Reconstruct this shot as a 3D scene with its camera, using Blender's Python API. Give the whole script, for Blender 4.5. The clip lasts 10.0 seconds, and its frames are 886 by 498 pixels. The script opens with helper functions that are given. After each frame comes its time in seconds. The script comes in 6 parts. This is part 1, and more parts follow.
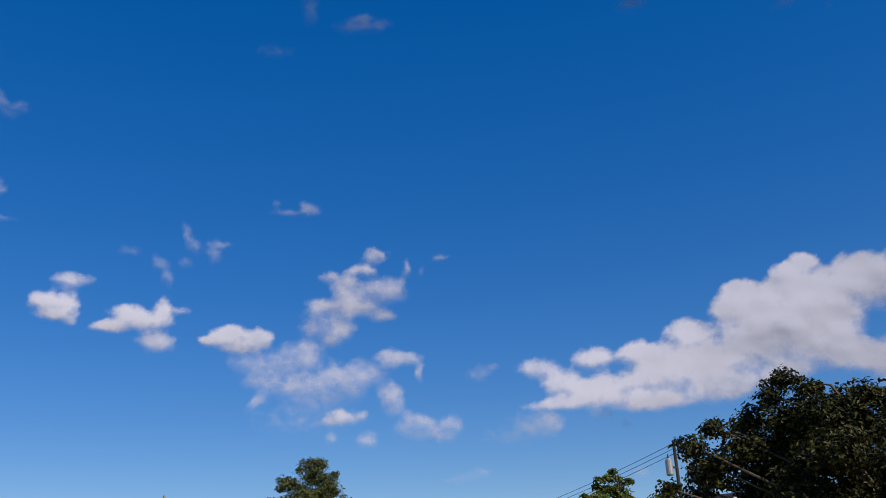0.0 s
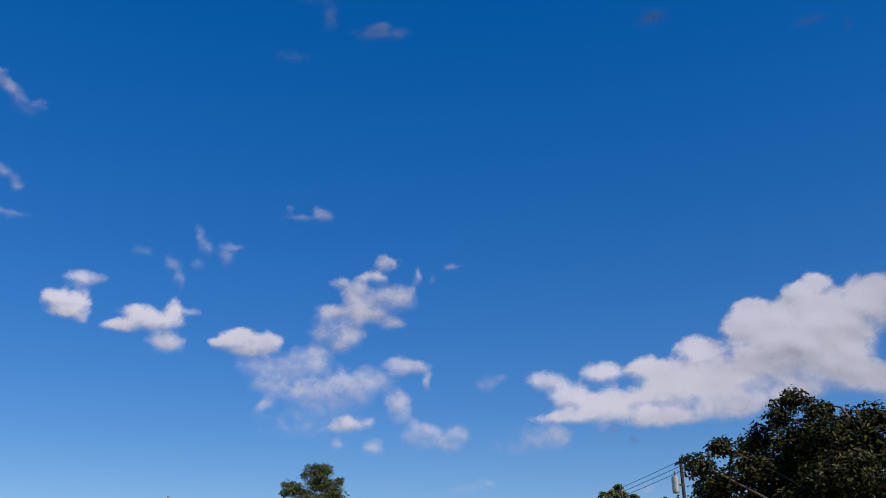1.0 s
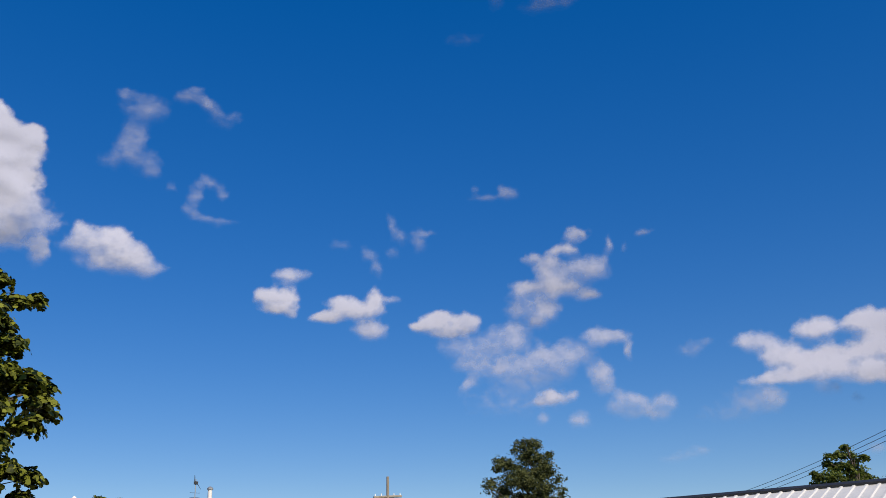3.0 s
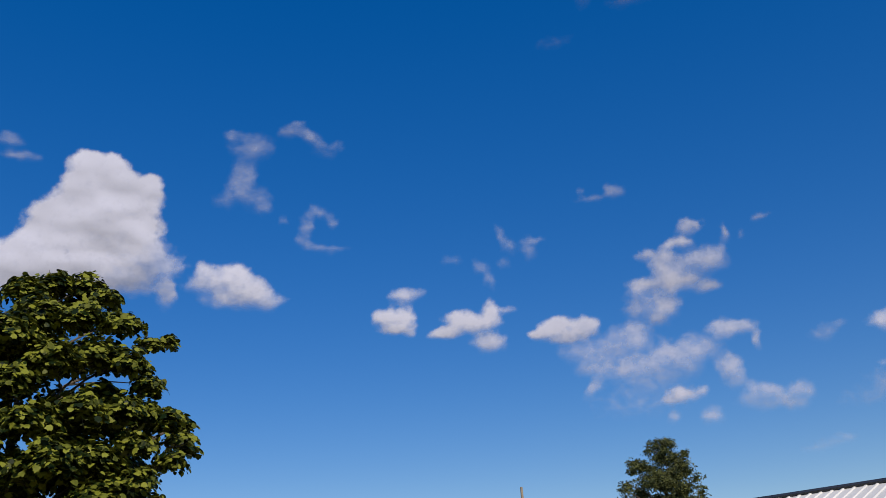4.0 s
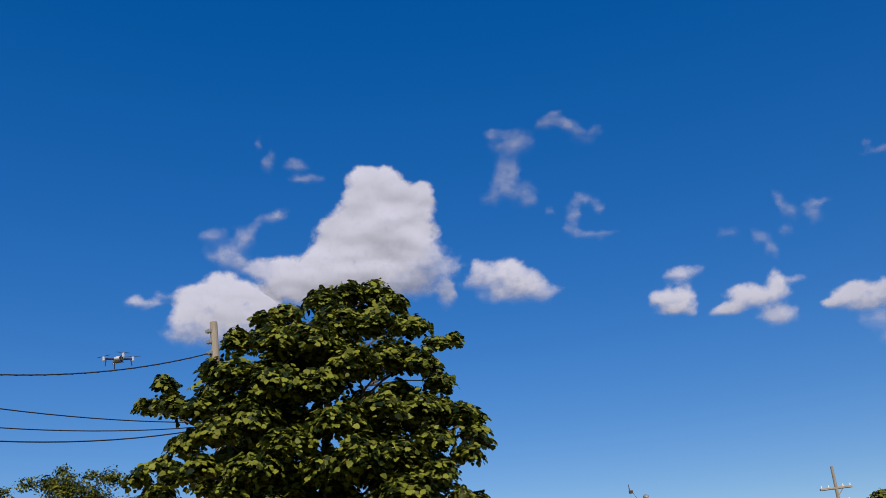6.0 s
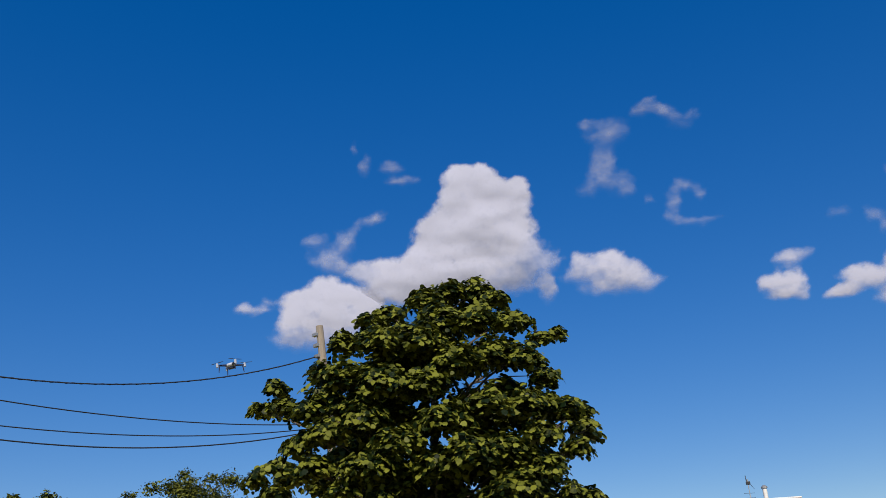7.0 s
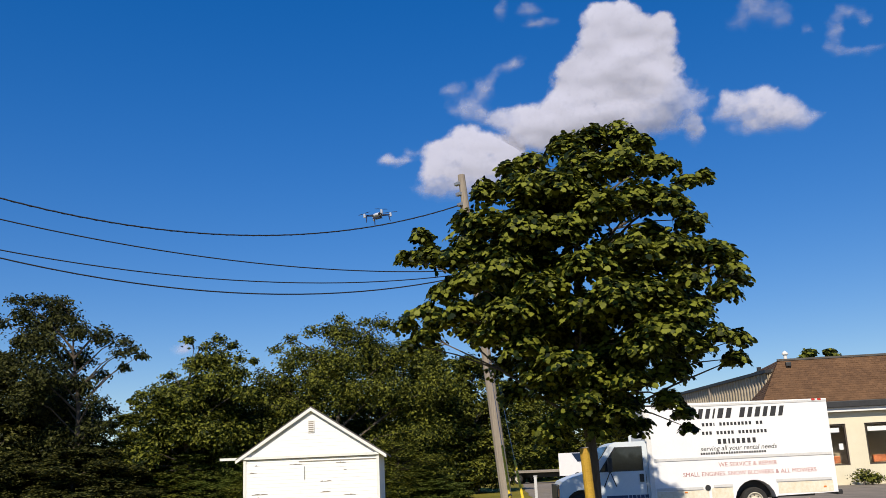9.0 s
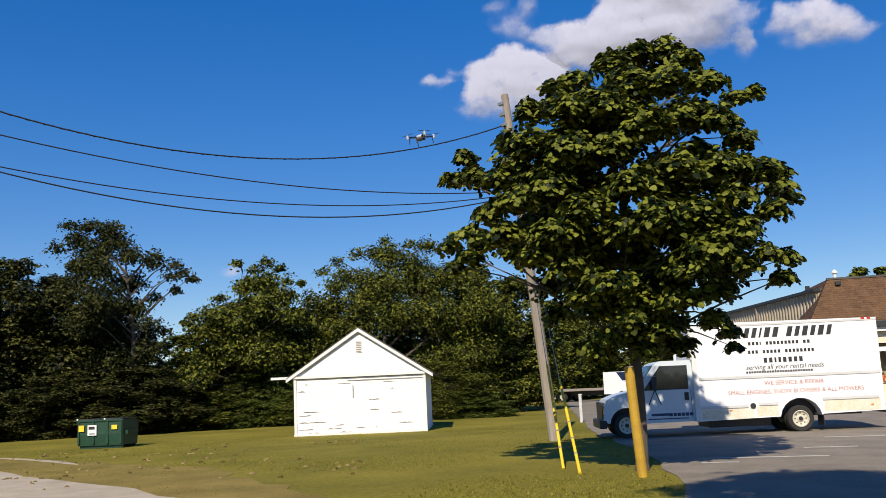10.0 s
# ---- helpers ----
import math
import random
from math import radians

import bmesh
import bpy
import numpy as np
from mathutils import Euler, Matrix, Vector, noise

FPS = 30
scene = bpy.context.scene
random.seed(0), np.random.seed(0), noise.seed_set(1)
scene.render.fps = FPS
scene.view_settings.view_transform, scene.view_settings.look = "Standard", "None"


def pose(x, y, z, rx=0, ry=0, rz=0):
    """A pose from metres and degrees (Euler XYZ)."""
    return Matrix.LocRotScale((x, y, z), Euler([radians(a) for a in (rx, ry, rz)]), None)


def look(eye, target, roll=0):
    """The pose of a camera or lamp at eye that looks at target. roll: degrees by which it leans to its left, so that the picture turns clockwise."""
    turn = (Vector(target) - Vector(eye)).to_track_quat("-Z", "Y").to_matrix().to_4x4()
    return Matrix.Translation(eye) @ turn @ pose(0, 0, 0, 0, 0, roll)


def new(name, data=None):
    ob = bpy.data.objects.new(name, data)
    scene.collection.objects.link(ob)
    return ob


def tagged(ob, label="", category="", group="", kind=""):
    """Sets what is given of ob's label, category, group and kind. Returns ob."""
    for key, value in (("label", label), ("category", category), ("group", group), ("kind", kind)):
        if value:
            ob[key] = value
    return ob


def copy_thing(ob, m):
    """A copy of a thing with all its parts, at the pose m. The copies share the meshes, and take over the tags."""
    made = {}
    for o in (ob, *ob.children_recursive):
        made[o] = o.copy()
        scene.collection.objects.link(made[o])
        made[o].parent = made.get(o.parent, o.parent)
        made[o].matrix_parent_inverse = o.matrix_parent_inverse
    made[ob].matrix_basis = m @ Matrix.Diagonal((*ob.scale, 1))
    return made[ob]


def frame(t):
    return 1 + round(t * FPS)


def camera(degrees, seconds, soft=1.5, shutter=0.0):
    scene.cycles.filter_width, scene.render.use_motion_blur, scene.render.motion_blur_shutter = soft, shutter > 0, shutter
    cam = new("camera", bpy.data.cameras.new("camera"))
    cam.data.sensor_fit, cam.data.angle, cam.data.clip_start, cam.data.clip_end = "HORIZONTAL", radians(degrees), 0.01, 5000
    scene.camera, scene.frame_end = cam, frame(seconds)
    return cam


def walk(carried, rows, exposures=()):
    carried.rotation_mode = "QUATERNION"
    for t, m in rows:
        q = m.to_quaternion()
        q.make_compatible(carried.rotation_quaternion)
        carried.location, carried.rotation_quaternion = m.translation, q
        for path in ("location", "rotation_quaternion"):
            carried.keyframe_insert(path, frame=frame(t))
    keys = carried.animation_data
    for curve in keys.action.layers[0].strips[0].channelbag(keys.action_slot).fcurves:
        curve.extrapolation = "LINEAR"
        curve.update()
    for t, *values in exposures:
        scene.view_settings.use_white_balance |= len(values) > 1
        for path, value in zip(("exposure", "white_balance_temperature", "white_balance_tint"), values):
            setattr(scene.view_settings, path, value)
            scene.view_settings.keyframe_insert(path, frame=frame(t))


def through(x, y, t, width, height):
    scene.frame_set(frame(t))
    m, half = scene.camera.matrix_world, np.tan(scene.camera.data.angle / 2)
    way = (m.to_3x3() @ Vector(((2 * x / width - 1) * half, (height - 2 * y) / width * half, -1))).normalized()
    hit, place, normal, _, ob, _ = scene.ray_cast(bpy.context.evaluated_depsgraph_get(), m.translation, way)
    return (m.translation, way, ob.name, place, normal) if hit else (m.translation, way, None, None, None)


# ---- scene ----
EYE = (0.0, 0.0, 1.6)
cam = camera(51.66, 10.0, soft=0.85)
# seconds, yaw, pitch, roll of a hand-held camera that turns where it stands
TURNS = (
    (0.0, -0.00, 21.60, 2.54),
    (0.2, 0.28, 22.73, 1.81),
    (0.5, 0.56, 22.68, 1.81),
    (0.8, 0.14, 22.70, 0.90),
    (1.0, 0.04, 22.18, 0.66),
    (1.2, 0.83, 23.34, 0.05),
    (1.5, 2.53, 23.75, 0.10),
    (1.8, 5.04, 23.53, 0.20),
    (2.0, 7.65, 22.44, 0.35),
    (2.2, 9.85, 21.06, 0.66),
    (3.3, 13.88, 20.91, 1.78),
    (3.5, 15.16, 21.98, 2.01),
    (3.8, 18.97, 21.46, 3.14),
    (4.0, 21.50, 21.95, 4.25),
    (4.2, 22.75, 22.89, 4.24),
    (4.5, 26.42, 22.88, 4.28),
    (4.8, 25.46, 22.93, 3.75),
    (5.0, 28.40, 22.15, 3.34),
    (5.2, 29.14, 21.65, 2.60),
    (5.5, 33.51, 21.85, 2.36),
    (5.8, 35.67, 21.19, 2.88),
    (6.0, 39.32, 22.38, 3.49),
    (6.2, 40.33, 22.35, 3.66),
    (7.3, 49.26, 22.87, 3.45),
    (7.5, 50.76, 22.84, 3.08),
    (7.8, 50.87, 21.96, 3.13),
    (8.0, 52.13, 21.18, 2.60),
    (8.2, 51.83, 19.55, 2.48),
    (8.5, 52.57, 16.41, 2.46),
    (8.7, 53.92, 15.39, 2.41),
    (9.0, 54.96, 13.56, 2.50),
    (9.2, 55.29, 12.69, 2.45),
    (9.5, 54.78, 10.87, 2.38),
    (9.8, 55.30, 9.61, 2.68),
    (10.0, 57.78, 8.78, 2.54),
)
walk(cam, [(t, pose(*EYE, 90 + p, r, w)) for t, w, p, r in TURNS], exposures=((0.0, 0.0), (2.0, 0.08), (4.0, -0.08), (6.0, -0.05), (8.0, -0.08), (9.0, 0.06), (10.0, 0.14)))

# ---- light ----
SUN_AZ, SUN_EL = 223.5, 39.0


def bearing(az, dist, z=0.0):
    """A place at a bearing (degrees, to the left of +y) and distance from the eye."""
    a = radians(az)
    return Vector((-math.sin(a) * dist, math.cos(a) * dist, z))


world = bpy.data.worlds.new("sky")
scene.world = world
world.use_nodes = True
wn, wl = world.node_tree.nodes, world.node_tree.links
sky = wn.new("ShaderNodeTexSky")
sky.sky_type = "NISHITA"
sky.sun_disc = False
sky.sun_elevation = radians(SUN_EL)
sun_way = bearing(SUN_AZ, math.cos(radians(SUN_EL)), math.sin(radians(SUN_EL)))
sky.altitude = 500.0
sky.sun_rotation = math.atan2(sun_way.x, sun_way.y)
sky.air_density, sky.dust_density, sky.ozone_density = 1.0, 0.0, 4.4
deep = wn.new("ShaderNodeHueSaturation")
deep.inputs["Saturation"].default_value = 1.69
deep.inputs["Hue"].default_value = 0.5175
deep.inputs["Value"].default_value = 1.22
soft_air = wn.new("ShaderNodeGamma")
soft_air.inputs["Gamma"].default_value = 0.66
wl.new(sky.outputs[0], soft_air.inputs["Color"])
wl.new(soft_air.outputs[0], deep.inputs["Color"])
wl.new(deep.outputs[0], wn["Background"].inputs["Color"])
wn["Background"].inputs["Strength"].default_value = 0.15
sun = new("sun", bpy.data.lights.new("sun", "SUN"))
sun.data.energy, sun.data.angle, sun.data.color = 5.0, radians(0.53), (1.0, 0.89, 0.72)
sun.matrix_world = look(sun_way * 100, (0, 0, 0))


# ---- materials ----
def node(nt, kind, **values):
    n = nt.nodes.new(kind)
    for key, value in values.items():
        n.inputs[key].default_value = value
    return n


def material(name, low, high, rough=0.7, scale=6.0, fine=60.0, bump=0.3, depth=0.01, metal=0.0, random_by="", spread=0.0, stretch=(1, 1, 1), shine=0.5):
    """A surface that varies between two colours at two scales, with fine relief."""
    m = bpy.data.materials.new(name)
    m.use_nodes = True
    nt = m.node_tree
    bsdf = nt.nodes["Principled BSDF"]
    co = node(nt, "ShaderNodeTexCoord")
    mp = node(nt, "ShaderNodeMapping", Scale=stretch)
    nt.links.new(co.outputs["Object"], mp.inputs["Vector"])
    big = node(nt, "ShaderNodeTexNoise", Scale=scale, Detail=5.0, Roughness=0.6)
    small = node(nt, "ShaderNodeTexNoise", Scale=fine, Detail=4.0, Roughness=0.6)
    for n in (big, small):
        nt.links.new(mp.outputs[0], n.inputs["Vector"])
    mix = node(nt, "ShaderNodeMath")
    mix.operation = "MULTIPLY_ADD"
    mix.inputs[1].default_value = 0.45
    nt.links.new(small.outputs[0], mix.inputs[0])
    half = node(nt, "ShaderNodeMath")
    half.operation = "MULTIPLY"
    half.inputs[1].default_value = 0.55
    nt.links.new(big.outputs[0], half.inputs[0])
    nt.links.new(half.outputs[0], mix.inputs[2])
    last = mix
    if random_by:
        rnd = node(nt, "ShaderNodeNewGeometry" if random_by == "island" else "ShaderNodeObjectInfo")
        add = node(nt, "ShaderNodeMath")
        add.operation = "MULTIPLY_ADD"
        add.inputs[1].default_value = spread
        nt.links.new(rnd.outputs["Random Per Island" if random_by == "island" else "Random"], add.inputs[0])
        nt.links.new(mix.outputs[0], add.inputs[2])
        low_end = node(nt, "ShaderNodeMath")
        low_end.operation = "SUBTRACT"
        low_end.inputs[1].default_value = spread / 2
        nt.links.new(add.outputs[0], low_end.inputs[0])
        last = low_end
    ramp = node(nt, "ShaderNodeValToRGB")
    ramp.color_ramp.elements[0].position, ramp.color_ramp.elements[1].position = 0.3, 0.7
    ramp.color_ramp.elements[0].color, ramp.color_ramp.elements[1].color = (*low, 1), (*high, 1)
    nt.links.new(last.outputs[0], ramp.inputs[0])
    nt.links.new(ramp.outputs[0], bsdf.inputs["Base Color"])
    bsdf.inputs["Roughness"].default_value, bsdf.inputs["Metallic"].default_value = rough, metal
    bsdf.inputs["Specular IOR Level"].default_value = shine
    bp = node(nt, "ShaderNodeBump", Strength=bump, Distance=depth)
    nt.links.new(small.outputs[0], bp.inputs["Height"])
    nt.links.new(bp.outputs[0], bsdf.inputs["Normal"])
    return m


def leaf_material(name, low, high, through=0.35, spread=0.8):
    m = material(name, low, high, rough=0.5, scale=0.8, fine=14.0, bump=0.2, depth=0.02, random_by="island", spread=spread)
    nt = m.node_tree
    bsdf, ramp = nt.nodes["Principled BSDF"], next(n for n in nt.nodes if n.type == "VALTORGB")
    bsdf.inputs["Specular IOR Level"].default_value = 0.15
    tr = node(nt, "ShaderNodeBsdfTranslucent")
    mix = node(nt, "ShaderNodeMixShader", Fac=through)
    nt.links.new(ramp.outputs[0], tr.inputs["Color"])
    nt.links.new(bsdf.outputs[0], mix.inputs[1])
    nt.links.new(tr.outputs[0], mix.inputs[2])
    nt.links.new(mix.outputs[0], nt.nodes["Material Output"].inputs["Surface"])
    return m


def cloud_material(name):
    """White vapour: its own density says how much sky shows through."""
    m = bpy.data.materials.new(name)
    m.use_nodes = True
    nt = m.node_tree
    nt.nodes.remove(nt.nodes["Principled BSDF"])
    at = node(nt, "ShaderNodeAttribute")
    at.attribute_name = "vapour"
    co = node(nt, "ShaderNodeTexCoord")
    nz = node(nt, "ShaderNodeTexNoise", Scale=0.05, Detail=4.0, Roughness=0.6)
    nt.links.new(co.outputs["Object"], nz.inputs["Vector"])
    cut = node(nt, "ShaderNodeMapRange")
    for key, value in (("From Min", 0.25), ("From Max", 0.75), ("To Min", 0.95), ("To Max", 1.06)):
        cut.inputs[key].default_value = value
    nt.links.new(nz.outputs[0], cut.inputs["Value"])
    mul = node(nt, "ShaderNodeMath")
    mul.operation, mul.use_clamp = "MULTIPLY", True
    nt.links.new(at.outputs["Fac"], mul.inputs[0])
    nt.links.new(cut.outputs[0], mul.inputs[1])
    df = node(nt, "ShaderNodeBsdfDiffuse", Color=(0.53, 0.55, 0.695, 1))
    tl = node(nt, "ShaderNodeBsdfTranslucent", Color=(0.53, 0.55, 0.695, 1))
    # light scatters many times within: the shading leans towards the open sky
    geo = node(nt, "ShaderNodeNewGeometry")
    lean = node(nt, "ShaderNodeVectorMath")
    lean.operation = "ADD"
    lean.inputs[1].default_value = (0.0, 0.0, 1.2)
    nt.links.new(geo.outputs["Normal"], lean.inputs[0])
    even = node(nt, "ShaderNodeVectorMath")
    even.operation = "NORMALIZE"
    nt.links.new(lean.outputs[0], even.inputs[0])
    nt.links.new(even.outputs[0], df.inputs["Normal"])
    body = node(nt, "ShaderNodeMixShader", Fac=0.2)
    nt.links.new(df.outputs[0], body.inputs[1])
    nt.links.new(tl.outputs[0], body.inputs[2])
    tp = node(nt, "ShaderNodeBsdfTransparent")
    mix = node(nt, "ShaderNodeMixShader")
    nt.links.new(mul.outputs[0], mix.inputs["Fac"])
    nt.links.new(tp.outputs[0], mix.inputs[1])
    nt.links.new(body.outputs[0], mix.inputs[2])
    nt.links.new(mix.outputs[0], nt.nodes["Material Output"].inputs["Surface"])
    return m


VAPOUR = cloud_material("cloud vapour")
CREOSOTE = material("tarred pole wood", (0.015, 0.012, 0.01), (0.05, 0.04, 0.032), 0.9, 2.0, 35.0, 0.6, 0.01, stretch=(1, 1, 0.06))
GRASS = material("dry lawn", (0.09, 0.09, 0.012), (0.3, 0.245, 0.04), 0.95, 0.25, 9.0, 0.6, 0.05, shine=0.1)
BLADE = leaf_material("grass blades", (0.13, 0.135, 0.015), (0.31, 0.27, 0.042), 0.3)
DIRT = material("bare trodden dirt", (0.13, 0.105, 0.024), (0.34, 0.25, 0.075), 0.95, 0.7, 16.0, 0.7, 0.03, shine=0.1)
GRAVEL = material("pale gravel", (0.34, 0.28, 0.2), (0.58, 0.49, 0.37), 0.95, 1.5, 40.0, 0.8, 0.02, shine=0.15)
ASPHALT = material("worn asphalt", (0.15, 0.13, 0.105), (0.33, 0.285, 0.23), 0.9, 0.9, 30.0, 0.6, 0.015, shine=0.15)
LINE = material("worn white line", (0.3, 0.29, 0.27), (0.52, 0.51, 0.48), 0.8, 4.0, 50.0)
LEAF_MAIN = leaf_material("broad green leaf", (0.005, 0.013, 0.002), (0.18, 0.195, 0.024), 0.14, 0.65)
# leaf colour lowered to stand in for shade on the right-hand tree
LEAF_DARKENED = leaf_material("green leaf darkened as if shaded", (0.004, 0.007, 0.002), (0.06, 0.058, 0.013), 0.1)
LEAF_WOOD = leaf_material("woodland leaf", (0.012, 0.022, 0.004), (0.19, 0.2, 0.028), 0.25)
LEAF_GREY = leaf_material("grey-green leaf", (0.012, 0.017, 0.006), (0.095, 0.1, 0.027))
# darker copy of the woodland leaf: shade on the left trees, as colour
LEAF_SHADE = leaf_material("woodland leaf darkened for shade", (0.008, 0.013, 0.004), (0.1, 0.1, 0.024), 0.18)
LEAF_PALE = leaf_material("pale grey-green leaf", (0.03, 0.042, 0.016), (0.15, 0.16, 0.05))
LEAF_FRESH = leaf_material("yellow-green leaf", (0.05, 0.075, 0.012), (0.17, 0.2, 0.04))
BARK = material("grey-brown bark", (0.05, 0.04, 0.03), (0.14, 0.11, 0.085), 0.95, 3.0, 30.0, 0.8, 0.02, stretch=(1, 1, 0.2))
POLE_WOOD = material("weathered pole wood", (0.16, 0.13, 0.1), (0.36, 0.31, 0.25), 0.9, 2.0, 35.0, 0.6, 0.01, stretch=(1, 1, 0.06))
WHITE_WALL = material("flaking white paint", (0.79, 0.785, 0.775), (0.88, 0.875, 0.865), 0.7, 2.0, 25.0, 0.3, 0.005, stretch=(1, 1, 4))


# ---- helpers for building ----
def mesh_from(name, verts, faces, mat, smooth=False):
    me = bpy.data.meshes.new(name)
    me.from_pydata([tuple(v) for v in verts], [], faces)
    me.materials.append(mat)
    if smooth:
        me.shade_smooth()
    me.update()
    return me


def part(name, data, mat, parent=None, label=""):
    """Link a bmesh or a mesh as one object under a thing or a part."""
    if isinstance(data, bmesh.types.BMesh):
        me = bpy.data.meshes.new(name)
        bmesh.ops.recalc_face_normals(data, faces=data.faces)
        data.to_mesh(me)
        data.free()
        me.materials.append(mat)
    else:
        me = data
    ob = new(name, me)
    if parent is not None:
        ob.parent = parent
    if label:
        ob["label"] = label
    return ob


def thing(name, m, label, category, group="", kind=""):
    ob = new(name)
    ob.empty_display_size = 0.3
    ob.matrix_basis = m
    return tagged(ob, label, category, group, kind)


def box(x0, x1, y0, y1, z0, z1, bevel=0.0, bm=None):
    own = bm if bm is not None else bmesh.new()
    got = bmesh.ops.create_cube(own, size=1.0, matrix=Matrix.LocRotScale(((x0 + x1) / 2, (y0 + y1) / 2, (z0 + z1) / 2), None, (x1 - x0, y1 - y0, z1 - z0)))
    if bevel:
        edges = {e for v in got["verts"] for e in v.link_edges}
        bmesh.ops.bevel(own, geom=list(edges), offset=bevel, segments=2, profile=0.6, affect="EDGES")
    return own


def tube(points, radii, sides=8, bm=None):
    """A tapered tube through points."""
    own = bm if bm is not None else bmesh.new()
    rings = []
    pts = [Vector(p) for p in points]
    for i, p in enumerate(pts):
        way = (pts[min(i + 1, len(pts) - 1)] - pts[max(i - 1, 0)]).normalized()
        side = way.orthogonal().normalized()
        if rings:
            side = (last - way * last.dot(way)).normalized()
        last = side
        other = way.cross(side)
        rings.append([own.verts.new(p + (side * math.cos(a) + other * math.sin(a)) * radii[i]) for a in (k * math.tau / sides for k in range(sides))])
    for a, b in zip(rings, rings[1:]):
        for k in range(sides):
            own.faces.new((a[k], a[(k + 1) % sides], b[(k + 1) % sides], b[k]))
    own.faces.new(rings[0][::-1])
    own.faces.new(rings[-1])
    return own


def prism(outline, y0, y1, bm=None):
    """An outline in x and z, carried from y0 to y1."""
    own = bm if bm is not None else bmesh.new()
    a = [own.verts.new((x, y0, z)) for x, z in outline]
    b = [own.verts.new((x, y1, z)) for x, z in outline]
    n = len(outline)
    own.faces.new(a)
    own.faces.new(b[::-1])
    for k in range(n):
        own.faces.new((a[k], b[k], b[(k + 1) % n], a[(k + 1) % n]))
    return own


# ---- ground ----
def sheet(name, outline, z, mat, label, category, edge=0.25, step=1.2):
    """A flat laid surface with an uneven edge, as thick as its bed."""
    pts = []
    n = len(outline)
    for i in range(n):
        a, b = Vector(outline[i]), Vector(outline[(i + 1) % n])
        k = max(1, int((b - a).length / step))
        for j in range(k):
            p = a.lerp(b, j / k)
            w = noise.noise_vector((p.x * 0.7, p.y * 0.7, 3.0))
            pts.append((p.x + w.x * edge, p.y + w.y * edge))
    bm = bmesh.new()
    top = [bm.verts.new((x, y, z)) for x, y in pts]
    low = [bm.verts.new((x, y, z - 0.05)) for x, y in pts]
    bm.faces.new(top)
    for i in range(len(pts)):
        bm.faces.new((top[i], low[i], low[(i + 1) % len(pts)], top[(i + 1) % len(pts)]))
    bmesh.ops.triangulate(bm, faces=[f for f in bm.faces if len(f.verts) > 4])
    return tagged(part(name, bm, mat), label, category, kind="structure")


def build_ground():
    radii = [0.0] + [1.5 * 1.16 ** k for k in range(56)]
    verts, faces, seg = [(0, 0, 0)], [], 96
    for r in radii[1:]:
        for k in range(seg):
            a = k * math.tau / seg
            x, y = r * math.cos(a), r * math.sin(a)
            verts.append((x, y, -0.004))
    for k in range(seg):
        faces.append((0, 1 + k, 1 + (k + 1) % seg))
    for i in range(len(radii) - 2):
        for k in range(seg):
            a, b = 1 + i * seg, 1 + (i + 1) * seg
            faces.append((a + k, b + k, b + (k + 1) % seg, a + (k + 1) % seg))
    tagged(part("ground", mesh_from("ground", verts, faces, GRASS, True), GRASS), "dry yellow-green mown lawn with bare patches", "ground", kind="structure")
    sheet("pavement_lot", [(-8, 8.6), (-11.3, 11.6), (-15.8, 15.4), (-19.5, 17.9), (-23.5, 20.6), (-33, 28.2), (-47.6, 39.9), (-72, 60), (-44, 76), (-10, 52), (14, 40), (6, 20)], 0.012, ASPHALT, "worn grey asphalt parking lot", "pavement")
    sheet("pavement_gravel", [(-12, 4.6), (-16.6, 4.7), (-20, 4.2), (-26, 3.3), (-36, 2.2), (-46, -1), (-46, -14), (-8, -14), (-6, 2)], 0.01, GRAVEL, "pale gravel drive at the lawn's edge", "gravel drive", 0.5)
    sheet("ground_dirt", [(-13, 6.4), (-17, 6.6), (-22, 7.4), (-27, 6.0), (-33, 4.4), (-44, 2.6), (-44, -10), (-9, -10), (-7, 4)], 0.004, DIRT, "bare trodden dirt between lawn and gravel", "dirt", 0.6, 0.7)
    sheet("pavement_track", [(-27.5, 5.2), (-30, 5.3), (-34, 4.4), (-38, 3.0), (-38, 2.65), (-34, 4.05), (-30, 4.9)], 0.009, GRAVEL, "narrow pale gravel track across the lawn", "gravel track", 0.3, 0.6)


build_ground()


# ---- clouds ----
CLOUD_FAR = 2600.0


def grain(x, y, seed):
    """Smooth gradient noise over a plane, about -0.7 to 0.7."""
    rng = np.random.default_rng(seed)
    table, turn = rng.permutation(256), rng.uniform(0, math.tau, 256)
    xi, yi = np.floor(x).astype(int), np.floor(y).astype(int)
    fx, fy = x - xi, y - yi
    sx, sy = fx * fx * fx * (fx * (fx * 6 - 15) + 10), fy * fy * fy * (fy * (fy * 6 - 15) + 10)

    def corner(i, j):
        g = turn[table[(table[(xi + i) % 256] + yi + j) % 256]]
        return np.cos(g) * (fx - i) + np.sin(g) * (fy - j)
    low = corner(0, 0) * (1 - sx) + corner(1, 0) * sx
    high = corner(0, 1) * (1 - sx) + corner(1, 1) * sx
    return low * (1 - sy) + high * sy


def layered(x, y, seed, octaves, gain=0.5):
    """Noise at several scales."""
    total, size = np.zeros_like(x), 1.0
    for k in range(octaves):
        n = grain(x * 2.03 ** k + 11.3 * k, y * 2.03 ** k + 5.7 * k, seed * 31 + k)
        total += size * n
        size *= gain
    return total


